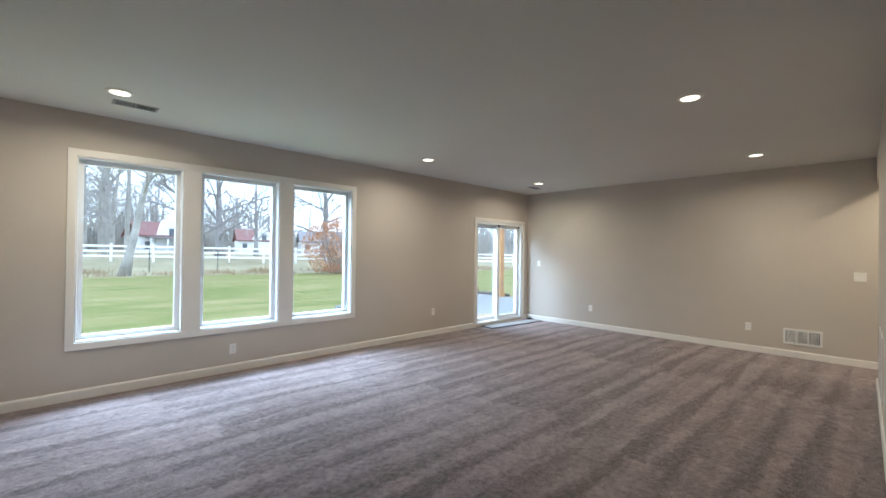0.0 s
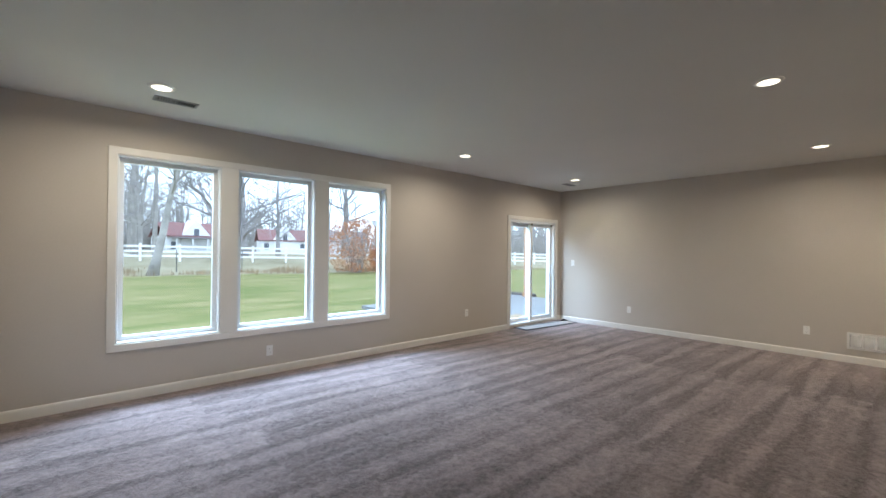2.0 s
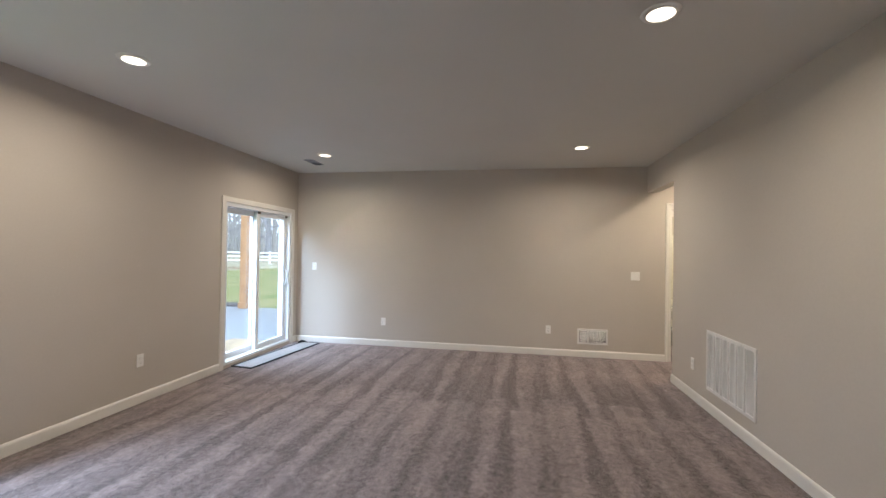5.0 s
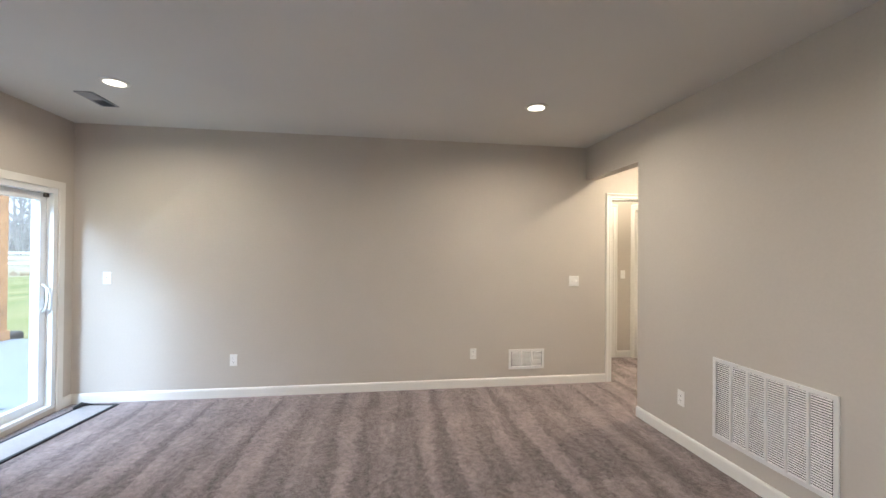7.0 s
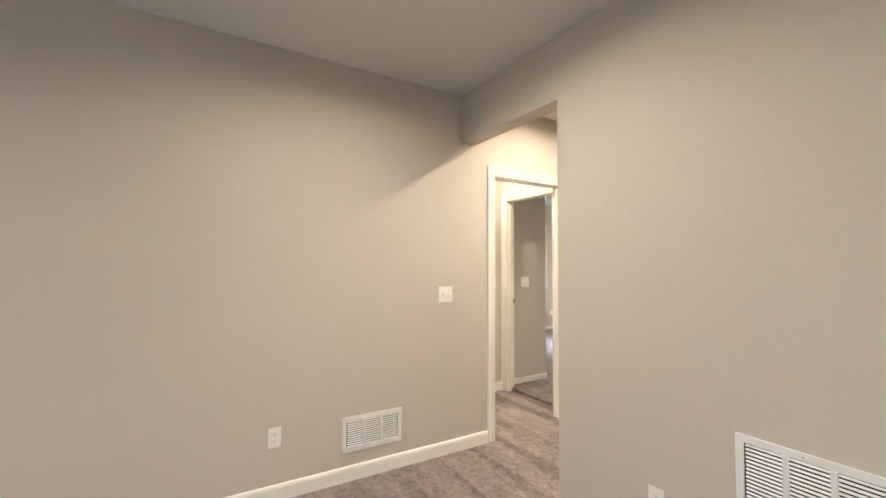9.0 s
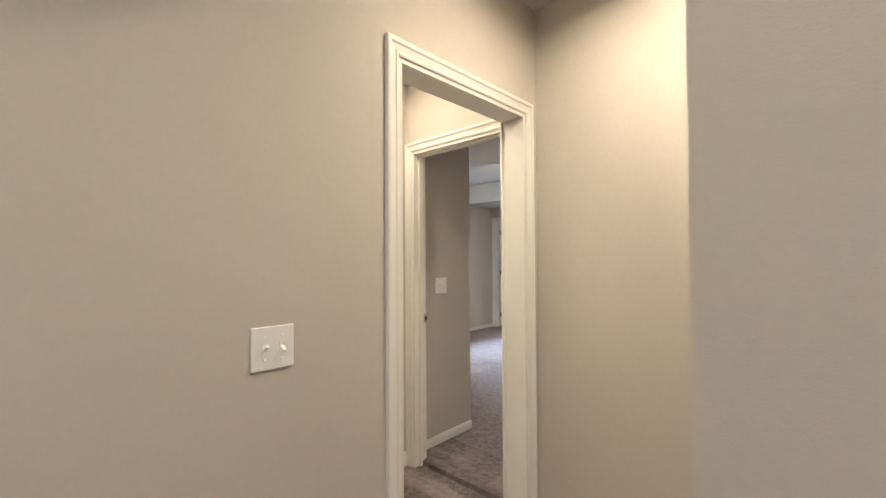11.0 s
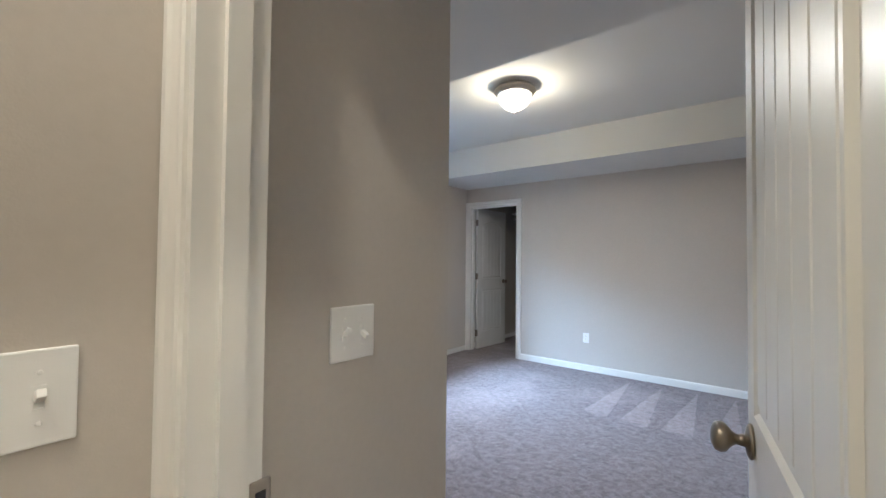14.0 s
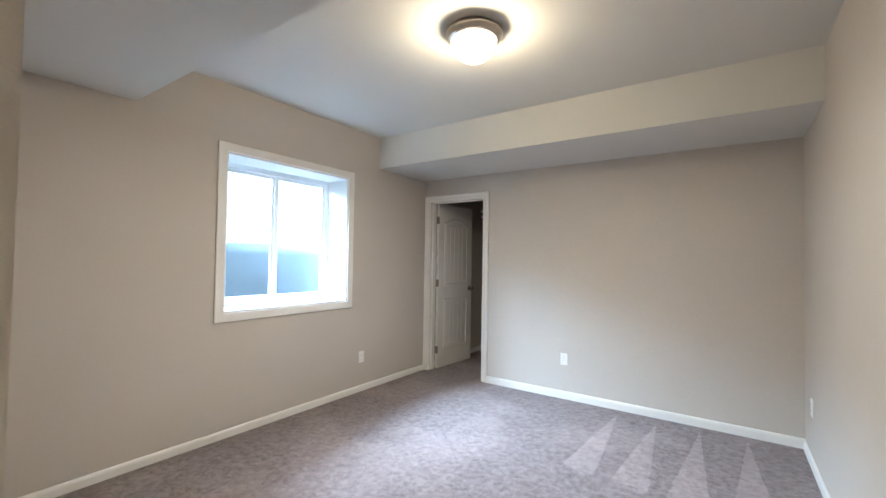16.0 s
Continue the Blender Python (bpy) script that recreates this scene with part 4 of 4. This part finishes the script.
def toilet():
    cx, back = 10.27, BY0
    root = thing("toilet", pose(cx, back, 0), "white porcelain two-piece toilet with the lid closed", "toilet")

    def egg(w, l, y0, z, n=28):
        out = []
        for i in range(n):
            a = 2 * math.pi * i / n
            yy = math.sin(a)
            out.append((w / 2 * math.cos(a) * (1 - 0.12 * max(yy, 0)), y0 + l / 2 + l / 2 * yy, z))
        return out

    def loft(stack):
        bm = bmesh.new()
        rows = [[bm.verts.new(p) for p in ringp] for ringp in stack]
        for p, q in zip(rows, rows[1:]):
            for i in range(len(p)):
                bm.faces.new((p[i], p[(i + 1) % len(p)], q[(i + 1) % len(p)], q[i]))
        bm.faces.new(rows[0][::-1]), bm.faces.new(rows[-1])
        return bm

    part("bowl", loft([egg(0.25, 0.50, 0.10, -0.005), egg(0.25, 0.50, 0.10, 0.02), egg(0.20, 0.46, 0.10, 0.09), egg(0.21, 0.46, 0.12, 0.19), egg(0.28, 0.52, 0.14, 0.26), egg(0.35, 0.54, 0.185, 0.32), egg(0.37, 0.53, 0.205, 0.37), egg(0.36, 0.52, 0.21, 0.395)]), PORCELAIN, root, "", True)
    part("seat", loft([egg(0.365, 0.50, 0.225, 0.396), egg(0.375, 0.51, 0.222, 0.403), egg(0.375, 0.51, 0.222, 0.412), egg(0.37, 0.50, 0.225, 0.417)]), PORCELAIN, root, "", True)
    part("lid", loft([egg(0.365, 0.495, 0.226, 0.421), egg(0.375, 0.505, 0.222, 0.427), egg(0.37, 0.50, 0.224, 0.436), egg(0.30, 0.42, 0.26, 0.443)]), PORCELAIN, root, "", True)
    part("tank", boxed(-0.21, 0.21, 0.012, 0.20, 0.36, 0.72, bevel=0.02, seg=3), PORCELAIN, root)
    part("tank_lid", boxed(-0.22, 0.22, 0.006, 0.21, 0.72, 0.755, bevel=0.012, seg=3), PORCELAIN, root)


toilet()
root = thing("vanity_cabinet", pose(0, 0, 0), "dark espresso bathroom vanity cabinet", "vanity")
part("body", boxed(BX0 + 0.005, 9.785, BY0 + 0.003, -1.47, -0.004, 0.83, bevel=0.003), VANITY_WOOD, root)
for a, b in ((BX0 + 0.02, 9.415), (9.425, 9.775)):
    d = part("door", boxed(a, b, -1.47, -1.452, 0.10, 0.80, bevel=0.004), VANITY_WOOD, root)
    part("pull", tube(bmesh.new(), [(b - 0.03, -1.452, 0.6), (b - 0.03, -1.425, 0.61), (b - 0.03, -1.425, 0.69), (b - 0.03, -1.452, 0.7)], [0.005] * 4, 8), NICKEL, d, "", True)
part("countertop", boxed(BX0 + 0.003, 9.82, BY0 + 0.003, -1.44, 0.83, 0.868, bevel=0.004), STONE_TOP, root, "dark stone countertop")

root = thing("exhaust_fan", pose(10.55, -1.72, CEIL), "white bathroom exhaust fan grille in the ceiling", "vent")
part("cover", boxed(-0.13, 0.13, -0.13, 0.13, -0.018, 0.0, bevel=0.008), VENT_WHITE, root)
for k in range(7):
    part("slot", boxed(-0.10, 0.10, -0.09 + 0.03 * k - 0.004, -0.09 + 0.03 * k + 0.004, -0.0195, -0.017), DARK_SLOT, root)

# ---- closet fittings ----
root = thing("closet_shelf_low", pose(0, 0, 0), "white closet shelf at waist height against the back wall", "shelf", "closet shelves")
part("board", boxed(9.72, 11.2, -7.775, -7.45, 1.03, 1.05, bevel=0.002), TRIM, root)
part("cleat", boxed(9.72, 11.2, -7.775, -7.755, 0.96, 1.03), TRIM, root)
root = thing("closet_shelf_high", pose(0, 0, 0), "white closet shelf high on the back wall", "shelf", "closet shelves")
part("board", boxed(9.72, RX1 - 0.01, -7.775, -7.45, 2.05, 2.07, bevel=0.002), TRIM, root)
part("rod", tube(bmesh.new(), [(9.71, -7.5, 1.98), (RX1 - 0.003, -7.5, 1.98)], [0.016, 0.016], 10), NICKEL, root, "chrome hanging rod", True)


# ---- outdoors ----
def ground_height(x, y):
    s = y + 0.25 * max(x, 0)
    a = min(max((s - 7) / 20, 0), 1)
    b = min(max((s - 30.5) / 9, 0), 1)
    b = b * b * (3 - 2 * b)
    return -0.14 - 0.16 * a + 0.95 * b


def ground_sheet():
    xs = [-900, -400, -200, -120] + list(range(-80, 121, 4)) + [160, 240, 420, 900]
    ys = [-600, -150, -40, -12, 0, 4.5, 6, 8] + list(range(10, 66, 2)) + [72, 84, 100, 130, 180, 300, 600, 1200]
    bm = bmesh.new()
    grid = [[bm.verts.new((x, y, ground_height(x, y) + (0.05 * noise.noise((x * 0.15, y * 0.15, 0)) if y > 12 else 0))) for x in xs] for y in ys]
    for r0, r1 in zip(grid, grid[1:]):
        for i in range(len(xs) - 1):
            bm.faces.new((r0[i], r0[i + 1], r1[i + 1], r1[i]))
    return structure("ground", bm, GROUND, "green lawn turning to dry pasture farther off", "lawn", True)


ground_sheet()
structure("pavement_patio", boxed(6.0, 11.35, YW + WALL_OUT, 9.5, -0.3, -0.075, bevel=0.01), CONCRETE, "pale grey concrete patio slab", "patio")
structure("ground_mulch", boxed(11.36, 12.0, 8.3, 11.2, -0.3, -0.04, bevel=0.08, seg=3), MULCH, "dark mulch bed beside the patio", "mulch bed")
for px, py, pz in ((11.2, 8.12, -0.075), (11.78, 9.75, -0.05)):
    root = thing("timber_post", pose(px, py, pz), "square cedar post standing beside the patio", "post", "cedar posts")
    part("shaft", boxed(-0.085, 0.085, -0.085, 0.085, 0.14, 3.2, bevel=0.008), CEDAR, root)
    part("base_trim", boxed(-0.11, 0.11, -0.11, 0.11, 0, 0.15, bevel=0.01), CEDAR, root)
root = thing("outdoor_mat", pose(7.55, 5.75, -0.075), "olive-brown outdoor mat lying on the patio", "mat")
part("mat_surface", boxed(-0.42, 0.42, -0.26, 0.26, 0, 0.012, bevel=0.004), DRY_REED, root)
part("border", boxed(-0.44, 0.44, -0.28, 0.28, 0, 0.008, bevel=0.003), STAKE, root)

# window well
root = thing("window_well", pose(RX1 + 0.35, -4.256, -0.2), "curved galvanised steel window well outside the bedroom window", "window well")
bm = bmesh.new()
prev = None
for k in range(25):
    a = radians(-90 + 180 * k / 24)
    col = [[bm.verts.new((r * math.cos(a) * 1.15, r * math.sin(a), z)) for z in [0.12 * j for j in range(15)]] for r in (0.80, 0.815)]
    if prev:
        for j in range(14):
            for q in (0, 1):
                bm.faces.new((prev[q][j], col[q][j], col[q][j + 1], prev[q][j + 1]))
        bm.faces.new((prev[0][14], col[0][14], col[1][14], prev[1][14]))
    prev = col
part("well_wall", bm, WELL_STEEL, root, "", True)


# fence
def fence():
    root = thing("ranch_fence", pose(0, 0, 0), "white three-rail ranch fence across the pasture", "fence")
    a, b = Vector((-12.0, 40.9)), Vector((56.0, 18.6))
    n = 30
    pts = [a.lerp(b, i / n) for i in range(n + 1)]
    me = mesh_of("post", boxed(-0.07, 0.07, -0.07, 0.07, -0.1, 1.25, bevel=0.012), FENCE_WHITE)
    ang = math.atan2(b.y - a.y, b.x - a.x)
    zs = [ground_height(p.x, p.y) for p in pts]
    for p, z in zip(pts, zs):
        o = new("post", me)
        o.parent = root
        o.location, o.rotation_euler = (p.x, p.y, z), (0, 0, ang)
    for i in range(n):
        for h in (0.38, 0.72, 1.06):
            d = pts[i + 1] - pts[i]
            bm = boxed(0, d.length, -0.02, 0.02, -0.07, 0.07)
            slope = math.atan2(zs[i + 1] - zs[i], d.length)
            bm.transform(Matrix.Translation((pts[i].x, pts[i].y, zs[i] + h)) @ Matrix.Rotation(ang, 4, 'Z') @ Matrix.Rotation(-slope, 4, 'Y') @ Matrix.Translation((0, -0.09, 0)))
            part("rail", bm, FENCE_WHITE, root)


fence()
for x, y in ((5.3, 31.0), (9.0, 30.3), (13.2, 29.2)):
    root = thing("garden_stake", pose(x, y, ground_height(x, y) - 0.05), "thin dark metal fence stake in the grass", "stake", "stakes")
    part("shaft", boxed(-0.02, 0.02, -0.02, 0.02, 0, 1.5, bevel=0.004), STAKE, root)
    part("flange", boxed(-0.03, 0.03, -0.004, 0.004, 0.05, 1.45), STAKE, root)


# trees
def branches(bm, rng, start, way, length, radius, depth, spread, up, seg):
    steps = 5 if depth > 2 else (4 if depth > 1 else 3)
    pts, rad = [Vector(start)], [radius]
    d = Vector(way).normalized()
    for i in range(steps):
        d = (d + Vector((rng.uniform(-1, 1), rng.uniform(-1, 1), rng.uniform(-0.6, 1) * up)) * 0.22).normalized()
        pts.append(pts[-1] + d * length / steps)
        rad.append(radius * (1 - 0.72 * (i + 1) / steps))
    tube(bm, pts, rad, seg)
    if depth <= 0:
        return
    n = rng.randint(5, 6) if depth > 1 else rng.randint(6, 8)
    for k in range(n):
        f = rng.uniform(0.25, 1.0)
        i = min(int(f * steps), steps - 1)
        p = pts[i].lerp(pts[i + 1], f * steps - i)
        axis = d.cross(Vector((rng.uniform(-1, 1), rng.uniform(-1, 1), rng.uniform(-1, 1)))).normalized()
        w = Matrix.Rotation(rng.uniform(0.4, 1.0) * spread, 3, axis) @ (pts[i + 1] - pts[i]).normalized()
        w.z += 0.12 * up
        branches(bm, rng, p, w, length * rng.uniform(0.45, 0.72), rad[i] * rng.uniform(0.45, 0.68), depth - 1, spread, up, max(seg - 1, 4) if depth > 1 else 3)


def bare_tree(x, y, height, radius, lean, seed, label, material=HAZY_BARK, fork=0.35, depth=3, limbs=8):
    rng = random.Random(seed)
    z = ground_height(x, y) - 0.15
    root = thing("tree", pose(x, y, z), label, "tree", "bare trees")
    trunk = bmesh.new()
    pts, rad = [], []
    for i in range(9):
        f = i / 8
        pts.append(Vector((lean[0] * f * height * 0.6 + 0.12 * rng.uniform(-1, 1) * f, lean[1] * f * height * 0.6 + 0.12 * rng.uniform(-1, 1) * f, f * height * 0.8)))
        rad.append(radius * ((1.45 if i == 0 else 1.0) - 0.78 * f))
    tube(trunk, pts, rad, 12)
    part("trunk", trunk, material, root, "", True)
    crown = bmesh.new()
    for k in range(limbs):
        f = fork + (1 - fork) * (k + rng.random()) / limbs
        i = min(int(f * 8), 7)
        p = pts[i].lerp(pts[i + 1], f * 8 - i)
        a = rng.uniform(0, 2 * math.pi)
        w = Vector((math.cos(a), math.sin(a), rng.uniform(0.25, 0.9)))
        branches(crown, rng, p, w, height * rng.uniform(0.38, 0.55) * (1.15 - 0.5 * f), rad[i] * 0.42, depth, 0.85, 0.5, 6)
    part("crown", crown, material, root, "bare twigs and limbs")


bare_tree(3.9, 29.9, 14.0, 0.25, (0.25, 0.02), 3, "big leaning bare tree with a pale trunk", PALE_HAZY_BARK, 0.42, 3, 11)
bare_tree(8.5, 35.0, 12.3, 0.30, (0.02, 0.0), 8, "big bare tree near the fence", HAZY_BARK, 0.15, 3, 13)
bare_tree(11.7, 39.4, 13.1, 0.36, (-0.04, 0.0), 12, "big spreading bare oak behind the fence", HAZY_BARK, 0.15, 3, 13)
bare_tree(22.3, 40.5, 13.9, 0.36, (0.02, 0.0), 21, "big spreading bare oak behind the fence", HAZY_BARK, 0.15, 3, 13)
bare_tree(1.2, 38.0, 11.5, 0.22, (0.03, 0), 30, "bare tree behind the fence", HAZY_BARK, 0.15, 3, 13)
bare_tree(17.5, 47.0, 12.3, 0.24, (-0.02, 0), 33, "bare tree in the pasture", HAZY_BARK, 0.15, 3, 13)
bare_tree(33.0, 33.0, 12.3, 0.36, (0.0, 0.03), 41, "bare tree in the pasture", HAZY_BARK, 0.15, 3, 13)
bare_tree(46.0, 30.0, 13.1, 0.36, (0.02, 0.0), 47, "bare tree in the pasture", HAZY_BARK, 0.15, 3, 13)


def far_woods():
    rng = random.Random(77)
    bm = bmesh.new()
    for k in range(260):
        if k < 130:
            x, y = rng.uniform(-15, 45), rng.uniform(95, 130)
        elif k < 170:
            x, y = rng.uniform(-12, 8), rng.uniform(48, 85)
        else:
            x, y = rng.uniform(42, 130), rng.uniform(35, 95)
        h = rng.uniform(10, 18)
        z = ground_height(x, y) - 0.2
        top = (x + rng.uniform(-1, 1), y, z + h)
        tube(bm, [(x, y, z), (x + rng.uniform(-0.3, 0.3), y, z + h * 0.5), top], [0.24, 0.16, 0.03], 5)
        for j in range(12):
            f = rng.uniform(0.25, 0.9)
            a = rng.uniform(0, 6.283)
            branches(bm, rng, (x, y, z + h * f), (math.cos(a), math.sin(a), rng.uniform(0.3, 1.1)), h * rng.uniform(0.22, 0.4) * (1.2 - f), 0.08, 1, 0.9, 0.5, 3)
    for k in range(5200):          # undergrowth below the trees
        if k < 2600:
            x, y = rng.uniform(-20, 62), rng.uniform(98, 135)
        else:
            x, y = rng.uniform(50, 135), rng.uniform(40, 98)
        z = ground_height(x, y) - 0.2
        h = rng.uniform(2.0, 7.5)
        d = Vector((rng.uniform(-0.5, 0.5), rng.uniform(-0.2, 0.2), 1.0)) * h
        tube(bm, [(x, y, z), (x + d.x * 0.4, y, z + d.z * 0.55), (x + d.x, y + d.y, z + d.z)], [0.11, 0.09, 0.03], 3)
        side = rng.choice((-1, 1))
        tube(bm, [(x + d.x * 0.3, y, z + d.z * 0.4), (x + d.x * 0.3 + side * h * 0.3, y, z + d.z * 0.8)], [0.07, 0.03], 3)
    # haze over the woods is only this lightened bark colour
    ob = part("far_woods", bm, PALE_HAZY_BARK)
    tagged(ob, "distant bare grey winter woods along the field", "woods", "", "stuff")


far_woods()


def shrub(x, y, w, h, seed):
    rng = random.Random(seed)
    z = ground_height(x, y) - 0.05
    root = thing("shrub", pose(x, y, z), "rust-brown shrub holding its dead leaves", "shrub")
    twigs, leaves = bmesh.new(), bmesh.new()
    for k in range(26):
        a = rng.uniform(0, 6.283)
        way = Vector((math.cos(a) * rng.uniform(0.1, 0.7), math.sin(a) * rng.uniform(0.1, 0.7), 1.0))
        branches(twigs, rng, (rng.uniform(-0.3, 0.3), rng.uniform(-0.3, 0.3), 0), way, h * rng.uniform(0.6, 1.0), 0.035, 1, 0.7, 0.4, 4)
    for k in range(9000):
        a, r, f = rng.uniform(0, 6.283), math.sqrt(rng.random()), rng.random() ** 0.8
        width = w / 2 * (0.45 + 0.9 * f) * (1.15 - 0.75 * f * f)
        p = Vector((math.cos(a) * r * width, math.sin(a) * r * width, 0.15 + h * f * (1 - 0.18 * r)))
        if noise.noise(p * 1.6) < -0.12:
            continue
        m = Matrix.Translation(p) @ Euler((rng.uniform(0, 6), rng.uniform(0, 6), rng.uniform(0, 6))).to_matrix().to_4x4()
        s = rng.uniform(0.04, 0.085)
        vs = [leaves.verts.new(m @ Vector(q)) for q in ((-s, 0, 0), (0, -s * 0.5, s * 0.2), (s, 0, 0), (0, s * 0.5, s * 0.2))]
        leaves.faces.new(vs)
    part("stems", twigs, HAZY_BARK, root)
    part("leaves", leaves, RUST_LEAF, root, "rust-coloured dead leaves")


shrub(15.8, 26.7, 5.6, 4.1, 5)
shrub(18.4, 27.4, 2.4, 1.9, 6)


def dry_brush():
    rng = random.Random(9)
    bm = bmesh.new()
    for k in range(5200):
        x = rng.uniform(-12, 34)
        y = 31.8 - 0.25 * max(x, 0) + rng.gauss(0, 0.8)
        d = noise.noise((x * 0.45, y * 0.3, 2.0))
        if d < -0.02:
            continue
        z = ground_height(x, y) - 0.03
        h = rng.uniform(0.12, 0.35) + 0.75 * max(d, 0)
        dx, dy = rng.uniform(-0.22, 0.22), rng.uniform(-0.2, 0.2)
        v = [bm.verts.new(p) for p in ((x - 0.018, y, z), (x + 0.018, y, z), (x + dx * h, y + dy * h, z + h))]
        bm.faces.new(v)
    tagged(part("dry_brush", bm, DRY_REED), "tufts of dry brush along the lawn's edge", "dry grass", "", "stuff")


dry_brush()


def house(x, y, w, d, eave, ridge, turn, roof_mat, porch, label):
    z = ground_height(x, y) - 0.2
    root = thing("house", pose(x, y, z, 0, 0, turn), label, "house", "far houses")
    part("wall", boxed(-w / 2, w / 2, -d / 2, d / 2, 0, eave), SIDING, root)
    bm = bmesh.new()
    o = 0.4
    for s in (-1, 1):
        v = [bm.verts.new(p) for p in ((-w / 2 - o, s * (d / 2 + o), eave - 0.2), (w / 2 + o, s * (d / 2 + o), eave - 0.2), (w / 2 + o, 0, ridge), (-w / 2 - o, 0, ridge),
                                       (-w / 2 - o, s * (d / 2 + o), eave), (w / 2 + o, s * (d / 2 + o), eave), (w / 2 + o, 0, ridge + 0.2), (-w / 2 - o, 0, ridge + 0.2))]
        for f in ((0, 1, 2, 3), (4, 5, 6, 7), (0, 1, 5, 4), (1, 2, 6, 5), (3, 0, 4, 7)):
            bm.faces.new([v[i] for i in f])
    part("roof", bm, roof_mat, root)
    # cross gable towards the viewer
    bm = bmesh.new()
    g = w * 0.26
    top = ridge + 0.6
    f0 = -d / 2 - 0.25
    v = [bm.verts.new(p) for p in ((-g, f0, 0), (g, f0, 0), (g, f0, eave), (0, f0, top), (-g, f0, eave), (-g, 0, 0), (g, 0, 0), (g, 0, eave), (0, 0, top), (-g, 0, eave))]
    for f in ((0, 1, 2, 3, 4), (0, 5, 9, 4), (1, 6, 7, 2), (2, 7, 8, 3), (3, 8, 9, 4)):
        bm.faces.new([v[i] for i in f])
    part("gable", bm, SIDING, root)
    for wx, wz, fy in ((0.0, eave + 0.6, f0), (-w * 0.38, 1.4, -d / 2), (w * 0.38, 1.4, -d / 2)):
        win = part("window", boxed(wx - 0.5, wx + 0.5, fy - 0.05, fy - 0.005, wz - 0.7, wz + 0.7), SIDING, root)
        part("pane", boxed(wx - 0.4, wx + 0.4, fy - 0.07, fy - 0.045, wz - 0.6, wz + 0.6), DARK_PANE, win)
    if porch:
        part("porch_roof", boxed(-w * 0.42, w * 0.42, f0 - 2.0, f0 - 0.01, 2.5, 2.75, bevel=0.05), ROOF_GREY, root)
        for k in range(4):
            px = -w * 0.4 + k * w * 0.8 / 3
            part("porch_post", boxed(px - 0.1, px + 0.1, f0 - 1.9, f0 - 1.7, 0, 2.5), SIDING, root)


house(15.2, 84, 8.6, 8, 3.0, 5.2, 8, ROOF_RED, True, "distant white house with a red roof and a porch")
house(31.0, 82, 8.5, 7, 2.6, 4.6, -12, ROOF_RED, False, "distant white house with a dull red roof")
house(42.0, 78, 9, 7, 2.6, 4.6, -20, ROOF_GREY, False, "distant white outbuilding with a grey roof")

# ---- bathroom floor tiles ----
floor_bath = bpy.data.objects["floor_bath"]
tile_mesh = mesh_of("tile", boxed(-0.1485, 0.1485, -0.2985, 0.2985, -0.006, 0.0, bevel=0.0015, seg=1), TILE)
for i in range(6):
    for j in range(4):
        cx, cy = 9.06 + 0.06 + 0.15 + 0.30 * i, -1.95 + 0.30 + 0.60 * j - (0.30 if i % 2 else 0.0)
        if cx > 10.60 or cy + 0.3 < BY0 or cy - 0.3 > BY1:
            continue
        o = new("tile", tile_mesh)
        o.parent = floor_bath
        o.location = (cx, cy, 0)
        if cy - 0.3 < BY0:
            o.scale.y, o.location.y = (cy + 0.3 - BY0) / 0.6, (cy + 0.3 + BY0) / 2
        if cy + 0.3 > BY1:
            o.scale.y, o.location.y = (BY1 - cy + 0.3) / 0.6, (BY1 + cy - 0.3) / 2
